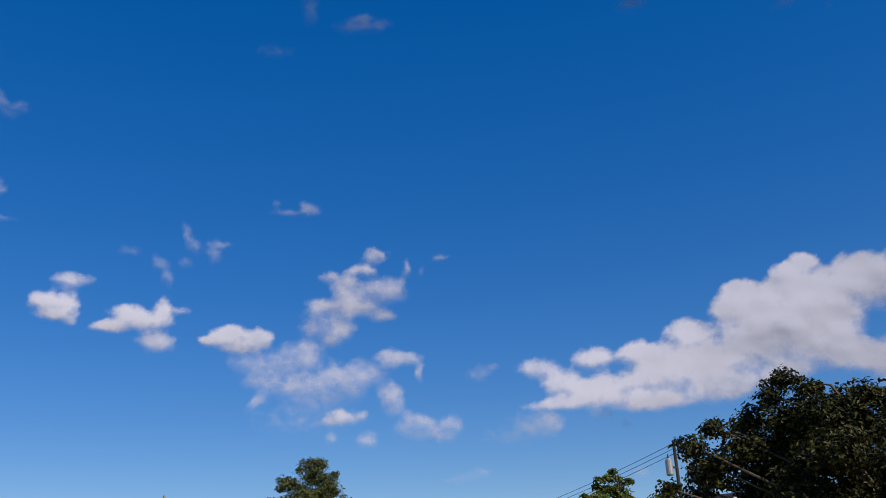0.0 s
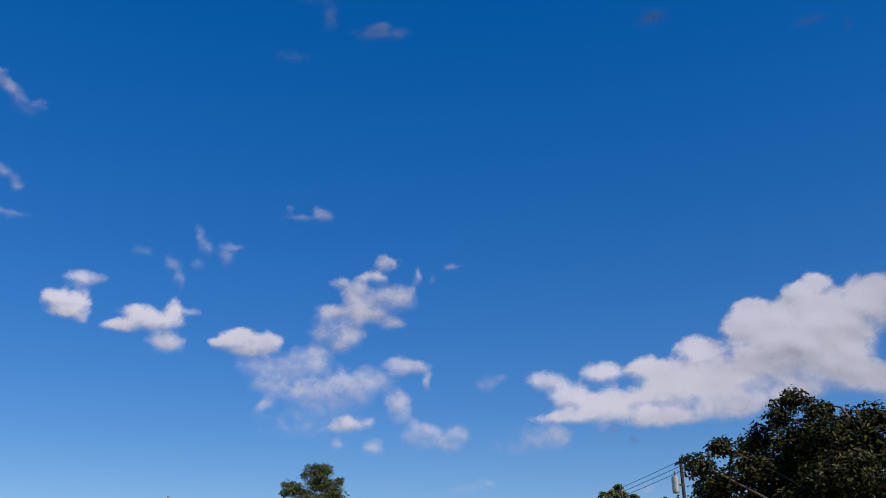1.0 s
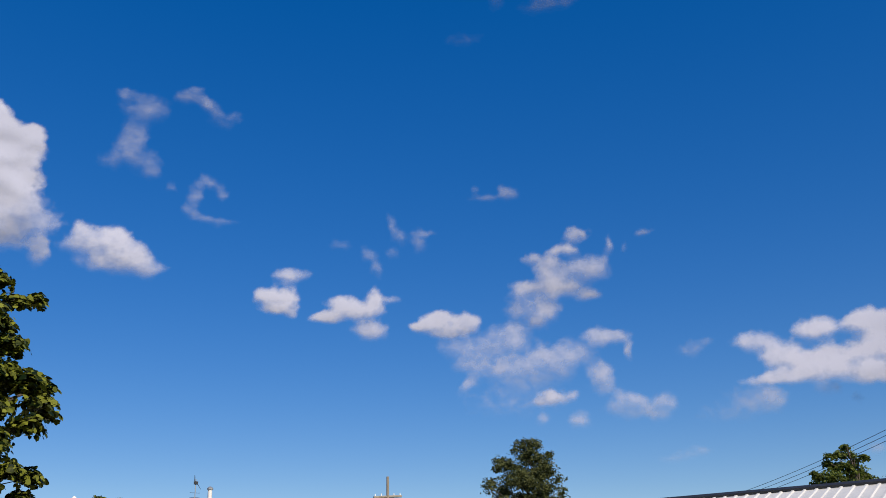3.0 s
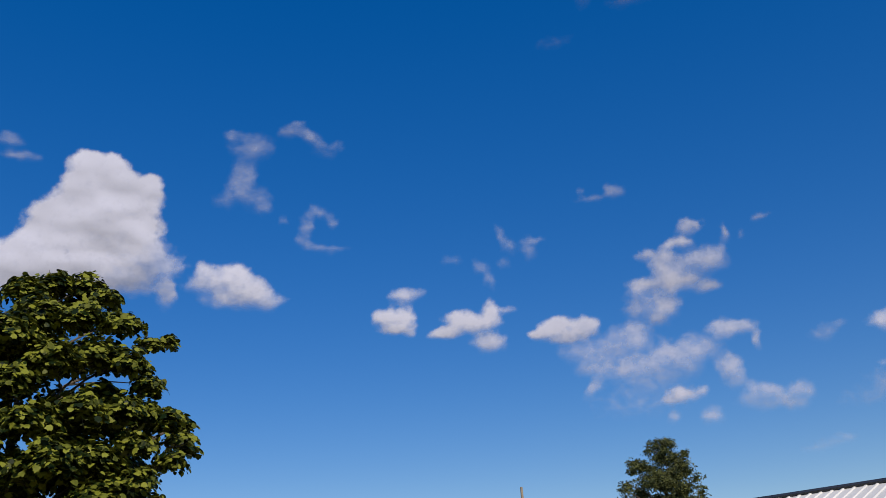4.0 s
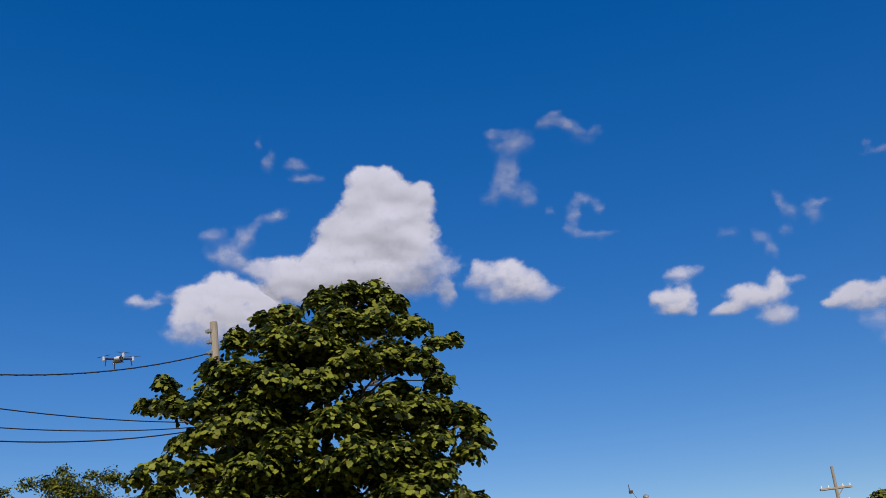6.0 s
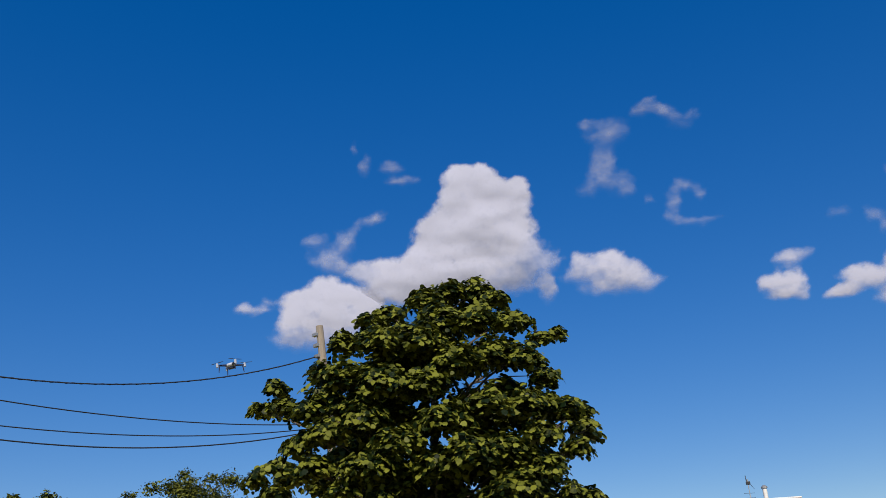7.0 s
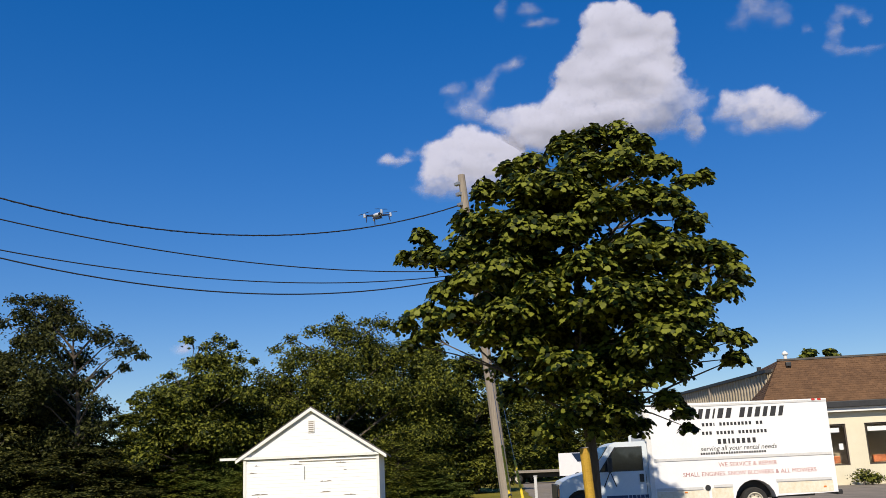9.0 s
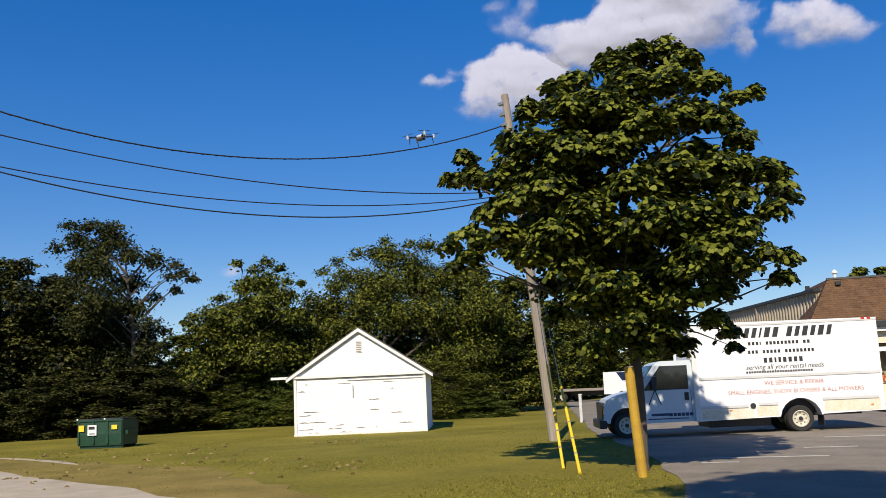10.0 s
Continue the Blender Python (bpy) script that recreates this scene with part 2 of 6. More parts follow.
def cloud(label, puffs, soft=0.5, seed=0, tear=1.0, bulge=13.0, slant=0.0):
    """A cloud at its bearing and elevation: a heap of puffs (degrees: bearing, elevation, half width, half height; then how
    dense it is and its tilt) with torn edges and a rounded, lumpy front."""
    puffs = [tuple(p) + (1.0, 0.0)[len(p) - 4:] for p in puffs]
    pad = 1.5
    a0, a1 = min(p[0] - max(p[2:4]) * pad - 0.4 for p in puffs), max(p[0] + max(p[2:4]) * pad + 0.4 for p in puffs)
    e0, e1 = min(p[1] - max(p[2:4]) * pad - 0.3 for p in puffs), max(p[1] + max(p[2:4]) * pad + 0.3 for p in puffs)
    step = 0.06
    na, ne = int((a1 - a0) / step) + 2, int((e1 - e0) / step) + 2
    az, el = np.meshgrid(a0 + step * np.arange(na), e0 + step * np.arange(ne))
    flat = math.cos(radians(0.5 * (e0 + e1)))
    x, y = -az * flat, el * 1.0
    wx, wy = x.copy(), y.copy()
    for f, amp in ((0.7, 0.28), (1.7, 0.18), (4.0, 0.07), (9.0, 0.02)):
        wx += tear * amp * grain(x * f + 3.1, y * f, seed * 101 + int(f * 10))
        wy += tear * amp * grain(x * f, y * f + 7.7, seed * 103 + int(f * 10))
    open_, total, weight, height, low = np.ones_like(x), np.zeros_like(x), np.full_like(x, 1e-6), np.zeros_like(x), np.zeros_like(x)
    for pa, pe, pw, ph, dense, tilt in puffs:
        c, s = math.cos(radians(tilt)), math.sin(radians(tilt))

        def off(px, py):
            dx, dy = px + pa * flat, py - pe
            return np.sqrt(((dx * c + dy * s) / pw) ** 2 + ((dy * c - dx * s) / ph) ** 2)
        q = off(wx, wy)
        t = np.clip((1.58 - q) / 1.4, 0, 1) if dense > 0.7 else np.clip((1.85 - q) / 1.75, 0, 1)
        k = t * t * (3 - 2 * t)
        open_ *= 1 - k
        total += k * dense
        weight += k
        low += k * (pe - y) / ph
        height += (min(pw, ph) * np.exp(-0.2 * off(x, y) ** 2)) ** 2
    cover, dense, low = 1 - open_, (total / weight) ** 0.8, np.clip(low / weight, 0, 1)
    n = dense * layered(x * 1.1, y * 1.3, seed + 5, 5, 0.55) + (1 - dense) * 1.25 * layered(wx * 1.9, wy * 2.2, seed + 6, 3, 0.45)
    t = np.clip((cover + (0.22 + 0.2 * (1 - dense)) * n - 0.08 - 0.2 * dense) / (soft * (3.6 - 2.0 * dense) * (1 + 1.4 * low)), 0, 1)
    t = t * t * (3 - 2 * t)
    vapour = t * np.clip(dense * (1 - 0.55 * low * (1 - cover ** 5)) * (1 + (1.1 - dense) * 0.9 * n), 0, 1)
    lumps = layered(x * 0.4, y * 0.5, seed + 9, 2, 0.35)
    deep = bulge * np.sqrt(height) * (1.0 + 0.18 * lumps) * (1 - 0.08 * low)
    verts, dens = [], []
    for side, much in ((-1, 1.0), (0.5, 0.4)):
        r = (CLOUD_FAR + side * deep) * (1 + slant * np.radians(0.5 * (a0 + a1) - az))
        ca = np.cos(np.radians(el))
        verts.append(np.stack([-np.sin(np.radians(az)) * ca * r, np.cos(np.radians(az)) * ca * r, EYE[2] + np.sin(np.radians(el)) * r], -1).reshape(-1, 3))
        dens.append((vapour * much).ravel())
    verts, dens, keep = np.concatenate(verts), np.concatenate(dens), vapour > 0.004
    cell = keep[:-1, :-1] | keep[1:, :-1] | keep[:-1, 1:] | keep[1:, 1:]
    j, i = np.nonzero(cell)
    k = j * na + i
    front = np.stack([k + na, k + na + 1, k + 1, k], -1)
    back = np.stack([k, k + 1, k + na + 1, k + na], -1)
    back = np.where(keep.ravel()[back], back + na * ne, back)
    faces = np.concatenate([front, back])
    used, faces = np.unique(faces, return_inverse=True)
    faces = faces.reshape(-1, 4)
    mid = verts[used].mean(0)
    me = mesh_from("cloud", (verts[used] - mid).tolist(), faces.tolist(), VAPOUR, True)
    at = me.attributes.new("vapour", "FLOAT", "POINT")
    at.data.foreach_set("value", dens[used].astype(np.float32))
    ob = new("cloud", me)
    ob.location = mid
    return tagged(ob, label, "cloud", "clouds in the sky")


cloud("tall white cumulus cloud with a heaped top", [(43.2, 27.1, 0.98, 0.77), (41.5, 27, 0.98, 0.7), (39.2, 25.6, 0.99, 0.92), (42.5, 25.9, 1.83, 1.23), (40.4, 25.2, 1.69, 1.41), (43.3, 24.2, 2.04, 1.76), (40.2, 23.4, 1.91, 1.77), (45, 23, 1.58, 1.58), (43, 21.9, 2.64, 1.59), (39.7, 22.1, 1.27, 1.41), (46.4, 21.4, 1.67, 1.12), (48.8, 21.2, 1.24, 1.04), (50.2, 21.3, 0.95, 0.55, 0.55), (47.5, 20.1, 2.43, 1.22), (44.2, 20, 2.81, 1.23), (41.2, 20.4, 1.94, 1.06, 0.85), (39.5, 20.3, 1.59, 0.92, 0.5), (38.3, 21.3, 1.24, 0.92, 0.3), (37.8, 19.4, 0.49, 0.78, 0.55)], soft=0.3, seed=1, tear=0.7)
cloud("low white cumulus heap with a grey base", [(52.6, 20.4, 1.21, 0.82), (54.2, 19.5, 1.32, 0.95), (52.2, 19.5, 1.85, 0.96), (50.8, 19.9, 1.22, 0.76), (49.7, 19.4, 1.02, 0.87), (54.6, 18.4, 1.05, 0.81), (52.4, 18.2, 2.22, 0.89), (54.6, 17.2, 1.32, 0.54, 0.4), (50.2, 18.4, 2.05, 0.76), (52.1, 17.1, 2.02, 0.61, 0.4)], soft=0.35, seed=2, tear=0.7)
cloud("torn wisp of thin cloud", [(49.3, 24.6, 0.96, 0.38, 0.63, 20), (51.2, 23.2, 1.02, 0.69, 0.69, 55), (52.3, 22.1, 1.08, 0.69, 0.69), (53.3, 23.3, 0.8, 0.41, 0.52, 15), (51.4, 21.5, 1.02, 0.55, 0.52)], soft=0.7, seed=3)
cloud("faint shreds of thin cloud", [(49.6, 27.9, 0.34, 0.76, 0.45, -20), (50.4, 28.9, 0.24, 0.48, 0.33), (47.1, 26.9, 1.04, 0.31, 0.65), (47.8, 27.7, 0.9, 0.38, 0.45)], soft=0.8, seed=4)
cloud("small white scrap of cloud", [(57.3, 19.1, 1.03, 0.4, 0.75), (56.1, 19.6, 0.58, 0.34, 0.3)], soft=0.5, seed=5)
cloud("small ragged white cloud", [(35.5, 21, 0.71, 0.64, 0.95), (33.6, 20.8, 1.19, 0.71), (32.4, 20, 1.19, 0.77), (34.2, 20.1, 1.69, 0.78), (31.7, 19.1, 1.25, 0.7, 0.8), (33.6, 19.2, 1.96, 0.7, 0.75), (35.7, 20.1, 1.06, 0.49, 0.45)], soft=0.5, seed=6)
cloud("thin translucent cloud, drawn out upright", [(32.6, 28.4, 1.28, 0.9, 0.65), (33.6, 29.1, 0.66, 0.32, 0.3), (33, 27, 0.66, 0.64, 0.6), (33.3, 26, 0.96, 0.9, 0.65, -25), (32.3, 25.3, 0.91, 0.65, 0.5), (34.4, 25.2, 0.65, 0.45, 0.35), (31.8, 24.7, 0.43, 0.33, 0.35)], soft=0.8, seed=7)
cloud("thin hooked wisp of cloud", [(30, 29.5, 0.56, 0.46, 0.55), (29.3, 30, 0.38, 0.26, 0.55), (28.6, 29.1, 1.02, 0.39, 0.55, -35), (27.5, 28.3, 0.7, 0.53, 0.39, -40), (26.7, 28.5, 0.45, 0.4, 0.22)], soft=0.8, seed=8)
cloud("thin curled wisp of cloud", [(28.1, 24.5, 0.76, 0.43, 0.55), (27.2, 23.8, 0.32, 0.5, 0.4), (29, 23.6, 0.5, 0.6, 0.55), (29.2, 22.8, 0.5, 0.4, 0.6), (28.1, 22.3, 0.76, 0.33, 0.5, -10), (27, 22.3, 0.64, 0.27, 0.3), (30.5, 24, 0.25, 0.4, 0.2)], soft=0.8, seed=9)
cloud("small rounded white cloud", [(24, 17.8, 0.79, 0.75), (22.7, 17.7, 0.9, 0.82), (23.2, 17, 1.19, 0.41, 0.9), (22.3, 16.7, 0.33, 0.27, 0.5), (22.6, 19.1, 0.87, 0.44, 0.65), (21.6, 19.2, 0.4, 0.27, 0.35)], soft=0.4, seed=10, tear=0.7)
cloud("small flat-based white cloud", [(19, 17.4, 1.13, 0.69), (17, 17.8, 0.62, 0.7), (20, 16.6, 1.29, 0.41, 0.95), (17.9, 17, 1.55, 0.55), (17.3, 15.8, 1.24, 0.69, 0.75), (15.9, 17.7, 0.48, 0.28, 0.35)], soft=0.4, seed=11, tear=0.7)
cloud("faint broken wisps of cloud", [(15.8, 22.3, 0.28, 0.77, 0.56, 20), (15.3, 21.6, 0.42, 0.49, 0.49), (14.1, 21.3, 0.49, 0.77, 0.7), (13.5, 21.8, 0.56, 0.21, 0.49), (17.4, 20.5, 0.48, 0.49, 0.56), (16.8, 19.6, 0.35, 0.7, 0.49, 25), (19.2, 21.1, 0.68, 0.38, 0.35, -20), (15.9, 20.6, 0.35, 0.49, 0.35)], soft=0.9, seed=12)
cloud("tiny pale puff of cloud", [(8, 24.1, 0.57, 0.46, 0.66), (9.5, 23.9, 0.78, 0.25, 0.42), (10.1, 24.4, 0.25, 0.32, 0.3)], soft=0.7, seed=13)
cloud("small white cloud with a flat grey base", [(12.8, 16.4, 1.26, 0.66), (11, 16.2, 0.88, 0.7, 0.85), (13.9, 16, 0.98, 0.35), (12.2, 15.6, 1.75, 0.42, 0.75)], soft=0.35, seed=14, tear=0.7)
cloud("ragged towering white cloud", [(3.7, 21.2, 0.84, 0.49, 0.84), (3, 21.3, 0.42, 0.35, 0.84), (4.4, 20.4, 0.92, 0.46, 0.9), (6.6, 20, 0.78, 0.42, 0.78), (5.5, 19.3, 0.92, 0.92, 0.9), (3.9, 19.2, 0.84, 0.7, 0.72), (2.5, 19.1, 1.05, 0.98, 0.9), (1.5, 20.4, 0.28, 0.49, 0.6), (4.9, 18.1, 1.83, 0.84, 1), (6.9, 18.2, 1.2, 0.63, 0.9), (3.1, 17.5, 0.84, 0.49, 0.84), (5.9, 16.7, 1.12, 0.91, 0.9), (6.5, 15.9, 0.63, 0.56, 0.72), (7.7, 16.7, 0.84, 1.12, 0.6)], soft=0.6, seed=15, tear=1.1)
cloud("broad torn grey-white cloud", [(8.4, 15.2, 1.58, 0.98, 0.75), (9.2, 14.5, 1.75, 0.69, 0.75), (11.3, 14.7, 1.47, 0.83, 0.62), (9.3, 13.3, 2.27, 0.69, 0.94), (11.2, 12.2, 0.83, 0.45, 0.75, 35), (10.9, 13.7, 1.05, 0.48, 0.62), (6.2, 13.9, 1.68, 0.83, 0.88), (4.5, 13.9, 1.32, 0.97, 0.88), (2.6, 14.8, 1.04, 0.76, 0.94), (1.4, 14.8, 0.76, 0.55, 0.88), (0.9, 13.9, 0.31, 0.69, 0.75), (2.7, 12.8, 0.83, 0.82, 0.88), (2.6, 11.8, 0.62, 0.68, 0.69), (7, 12.6, 2.09, 0.83, 0.5), (5.2, 13.3, 1.05, 1.04, 0.75), (8.3, 11.1, 2.43, 1.09, 0.21)], soft=0.7, seed=16, tear=1.2)
cloud("low torn white cloud", [(1.1, 11.1, 1.16, 0.54, 0.72, -20), (0.6, 10.3, 1.7, 0.67, 0.78), (-1, 10.6, 0.74, 0.61, 0.6), (1.9, 10.5, 0.82, 0.61, 0.48), (-0.6, 9.8, 0.68, 0.4, 0.48)], soft=0.7, seed=28)
cloud("low scattered white cloud", [(5.5, 11.4, 1.32, 0.51, 0.95), (6.4, 11.1, 0.76, 0.34, 0.8), (4.3, 9.9, 0.62, 0.54, 0.45), (6.5, 10.1, 0.38, 0.47, 0.4)], soft=0.5, seed=17)
bank = [(-19.6, 17.3, 1.08, 0.67), (-19.2, 16.2, 1.59, 1.08), (-16.1, 15.2, 1.37, 0.88), (-13.1, 14.3, 1.5, 0.68), (-10.2, 14.1, 1.29, 0.76, 0.95), (-7.8, 12.9, 1.17, 0.83, 0.85), (-6.7, 13.8, 1.18, 0.59, 0.6), (-10.2, 12.2, 2.7, 0.96), (-14.3, 12.9, 2.3, 1.53), (-13.7, 11.2, 2.94, 0.67, 0.95), (-8.2, 11.5, 2.55, 0.48, 0.85), (-17.3, 13.1, 2.55, 1.68), (-20.5, 14.4, 2.32, 2.06), (-18.1, 11.5, 2.21, 0.83, 0.8), (-21.3, 12.1, 1.83, 0.92, 0.85), (-23, 13.9, 1.8, 1.47)]
bank += [(-23.6, 18.4, 0.91, 0.53), (-22.3, 17.9, 0.74, 0.53), (-22.6, 16.7, 1.47, 1.32), (-24.3, 16.3, 1.78, 1.8), (-26.7, 17.1, 1.73, 1.35), (-27.5, 16.1, 1.56, 1.21), (-29.6, 17, 1.65, 1.57), (-30.1, 14, 2.14, 2.17), (-26.1, 12.4, 1.6, 0.95), (-24.4, 13, 1.47, 1.29), (-28, 11.5, 1.92, 1.56), (-21.0, 16.0, 1.72, 1.45), (-24.8, 14.6, 1.72, 1.55), (-22.2, 15.3, 2.07, 1.72)]
cloud("great bank of white cumulus with a grey base", bank, soft=0.35, seed=18, tear=0.7, bulge=9.0, slant=0.36)
cloud("low pale scrap of cloud under the bank", [(-7.3, 10.3, 0.96, 0.82, 0.8), (-6, 10.3, 1.51, 0.82, 0.35), (-10.4, 10.7, 0.67, 0.41, 0.4), (-11.8, 9.9, 0.3, 0.4, 0.25), (-4.7, 9.7, 1.72, 0.47, 0.15)], soft=0.6, seed=19)
cloud("small faint puff of cloud", [(-2.9, 13.6, 0.88, 0.51, 0.4, 15), (-3.9, 14, 0.4, 0.2, 0.25)], soft=0.8, seed=20)
cloud("small white wisp high in the sky", [(4.7, 35.3, 1.09, 0.5, 0.55), (4.2, 35.8, 0.61, 0.26, 0.45), (2.9, 35.3, 0.62, 0.33, 0.3)], soft=0.8, seed=21)
cloud("small pale puff high in the sky", [(-15.8, 35.1, 0.98, 0.55, 0.6)], soft=0.8, seed=22)
cloud("pale torn puff high in the sky", [(-26, 33.1, 0.96, 0.37, 0.5), (-28.3, 32.3, 0.29, 0.49, 0.24)], soft=0.9, seed=23)
cloud("barely visible shred high in the sky", [(10.5, 33.6, 1.01, 0.4, 0.2), (8.1, 35.8, 0.47, 0.66, 0.15)], soft=0.9, seed=24)
cloud("faint trailing wisp high in the sky", [(9.5, 37.2, 0.89, 0.46, 0.3), (8, 36.3, 0.45, 1.26, 0.24)], soft=0.9, seed=30)
cloud("tiny shred of cloud", [(-0.8, 21, 0.49, 0.21, 0.55, 20), (0.6, 20.2, 0.24, 0.32, 0.25), (1.5, 20.5, 0.18, 0.28, 0.3)], soft=0.7, seed=25)
cloud("faint low puff near the horizon", [(-2.6, 7.7, 0.69, 0.37, 0.35), (-1.3, 7.4, 1.03, 0.33, 0.2), (-12.3, 7.1, 0.46, 0.39, 0.3)], soft=0.8, seed=26)
cloud("low white puff behind the woods", [(70.6, 7.6, 0.54, 0.38, 0.6)], soft=0.6, seed=27)


# ---- trees ----
def leaves(rng, centres, ways, sizes, shape):
    """Leaves at their places: each one a small folded blade of its own."""
    n, k = len(centres), len(shape)
    nrm = ways / np.linalg.norm(ways, axis=1)[:, None]
    ref = rng.normal(size=(n, 3))
    u = np.cross(nrm, ref)
    u /= np.linalg.norm(u, axis=1)[:, None]
    v = np.cross(nrm, u)
    sh = np.array(shape)
    pts = centres[:, None, :] + sizes[:, None, None] * (sh[None, :, 0:1] * u[:, None, :] + sh[None, :, 1:2] * v[:, None, :] + sh[None, :, 2:3] * nrm[:, None, :])
    return pts.reshape(-1, 3), [tuple(range(i * k, i * k + k)) for i in range(n)]


BROAD = [(0, -0.5, 0.0), (0.3, -0.42, -0.04), (0.5, -0.26, -0.12), (0.4, -0.02, -0.05), (0.4, 0.26, -0.12), (0.24, 0.3, -0.04), (0, 0.6, -0.1), (-0.24, 0.3, -0.04), (-0.4, 0.26, -0.12), (-0.4, -0.02, -0.05), (-0.5, -0.26, -0.12), (-0.3, -0.42, -0.04)]
TWIG = [(0, -0.5, 0), (0.3, 0.0, 0.09), (0, 0.55, -0.06), (-0.28, 0.06, 0.08)]
SPRIG = [(0, -0.5, 0), (0.3, -0.2, 0.06), (0.16, 0.0, 0), (0.36, 0.22, 0.05), (0, 0.55, -0.06), (-0.34, 0.18, 0.05), (-0.14, 0.0, 0), (-0.3, -0.25, 0.06)]


def crown_points(rng, lobes, count, cluster, hollow=0.75, droop=0.25, flat=0.85, lift=0.5):
    """Leaf places in tufts near the skin of the crown's lobes."""
    vol = np.array([l[3] ** 2.0 for l in lobes])
    which = rng.choice(len(lobes), size=count // cluster, p=vol / vol.sum())
    cs, ws = [], []
    for w in which:
        x, y, z, r = lobes[w]
        d = rng.normal(size=3)
        d /= np.linalg.norm(d)
        if d[2] < -0.3 and rng.random() < lift:
            d[2] = -d[2]
        rr = r * (hollow + (1.12 - hollow) * rng.random() ** 0.6) if rng.random() < 0.88 else r * rng.uniform(1.05, 1.35)
        c = np.array((x, y, z)) + d * rr * np.array((1, 1, flat))
        spread = 0.1 + 0.06 * r
        for _ in range(cluster):
            o = rng.normal(size=3) * spread * np.array((1, 1, 0.55))
            cs.append(c + o)
            ws.append(d * 0.6 + np.array((0, 0, 0.75)) + rng.normal(size=3) * 0.45 + o * droop / spread)
    return np.array(cs), np.array(ws)


def tree(label, base, lobes, leaf_mat, count, size, trunk_r, seed, shape=SPRIG, cluster=5, fork=0.35, lean=(0, 0), turn=0.0, group="", flat=0.85, lift=0.5):
    rng = np.random.default_rng(seed)
    root = thing("tree", Matrix.Translation(base) @ Matrix.Rotation(radians(turn), 4, "Z"), label, "tree", group)
    top = max(l[2] for l in lobes)
    bm = bmesh.new()
    axis = lambda z: Vector((lean[0] * z + 0.06 * math.sin(z * 1.3 + seed), lean[1] * z + 0.05 * math.cos(z * 1.7 + seed) - 0.05, z))
    zs = [-0.1, 0.15] + [top * 0.92 * k / 9 for k in range(1, 10)]
    tube([axis(z) for z in zs], [trunk_r * 1.5, trunk_r * 1.12] + [max(0.015, trunk_r * (1 - 0.095 * k)) for k in range(1, 10)], 9, bm)
    part("trunk", bm, BARK, root)
    bm = bmesh.new()
    for x, y, z, r in lobes:
        tip = Vector((x, y, z))
        h = max(top * fork * 0.6, min(z - 0.55 * math.hypot(x, y) - 0.2, top * 0.85))
        a = axis(h)
        mid = a.lerp(tip, 0.5) + Vector((rng.normal() * 0.1, rng.normal() * 0.1, 0.12))
        r0 = trunk_r * (0.5 if r > 0.7 else 0.32)
        tube([a, a.lerp(mid, 0.5) + Vector((0, 0, -0.04)), mid, mid.lerp(tip, 0.6), tip], [r0, r0 * 0.8, r0 * 0.6, r0 * 0.4, r0 * 0.15], 6, bm)
        for _ in range(3):
            d = Vector(rng.normal(size=3)).normalized() * r * 0.9
            tube([mid.lerp(tip, 0.5), mid.lerp(tip, 0.8) + d * 0.4, tip + d], [r0 * 0.35, r0 * 0.22, 0.006], 4, bm)
    part("branchwork", bm, BARK, root)
    cs, ws = crown_points(rng, lobes, count, cluster, flat=flat, lift=lift)
    sz = size * rng.uniform(0.65, 1.2, len(cs))
    verts, faces = leaves(rng, cs, ws, sz, shape)
    me = bpy.data.meshes.new("crown")
    me.from_pydata(verts.tolist(), [], faces)
    me.materials.append(leaf_mat)
    part("crown", me, leaf_mat, root)
    return root


def round_lobes(seed, height, width, low, n=16, cone=0.0):
    """Lobes of a free-grown crown, from low to height, width across."""
    rng = np.random.default_rng(seed)
    out = []
    for i in range(n):
        f = (i + 0.5) / n
        z = low + (height - low) * f
        reach = width * 0.5 * math.sin(math.pi * (0.18 + 0.75 * f)) ** 0.8 * 0.75
        a = i * 2.4 + rng.uniform(-0.4, 0.4)
        r = width * rng.uniform(0.07, 0.2) * (1.1 - 0.55 * f)
        d = reach * rng.uniform(0.4, 1.25)
        if cone:
            d *= 1.25 - cone * f
            r *= 1.1 - 0.5 * cone * f
        out.append((d * math.cos(a), d * math.sin(a), min(z, height - r * 0.8), r))
    out.append((rng.normal() * 0.2, rng.normal() * 0.2, height - width * 0.1, width * 0.12))
    return out


def boughs(rng, clumps):
    """Leaf clumps (across, height, radius), set out over the depth of a rounded crown."""
    out = []
    for u, z, r in clumps:
        reach = 2.7 * math.sqrt(max(0.02, 1 - (u / 3.5) ** 2 - ((z - 5.0) / 3.4) ** 2))
        depths = (-rng.uniform(0.6, 0.95), rng.uniform(0.1, 0.5), rng.uniform(0.6, 0.95)) if reach > 1.5 else (rng.uniform(-0.7, 0.1), rng.uniform(0.2, 0.8)) if reach > 0.8 else (rng.uniform(-0.4, 0.4),)
        for v in depths:
            k = (17.5 + v * reach) / 17.5
            out.append((u * k, v * reach, 1.6 + (z - 1.6) * k, r * 0.93))
    return out


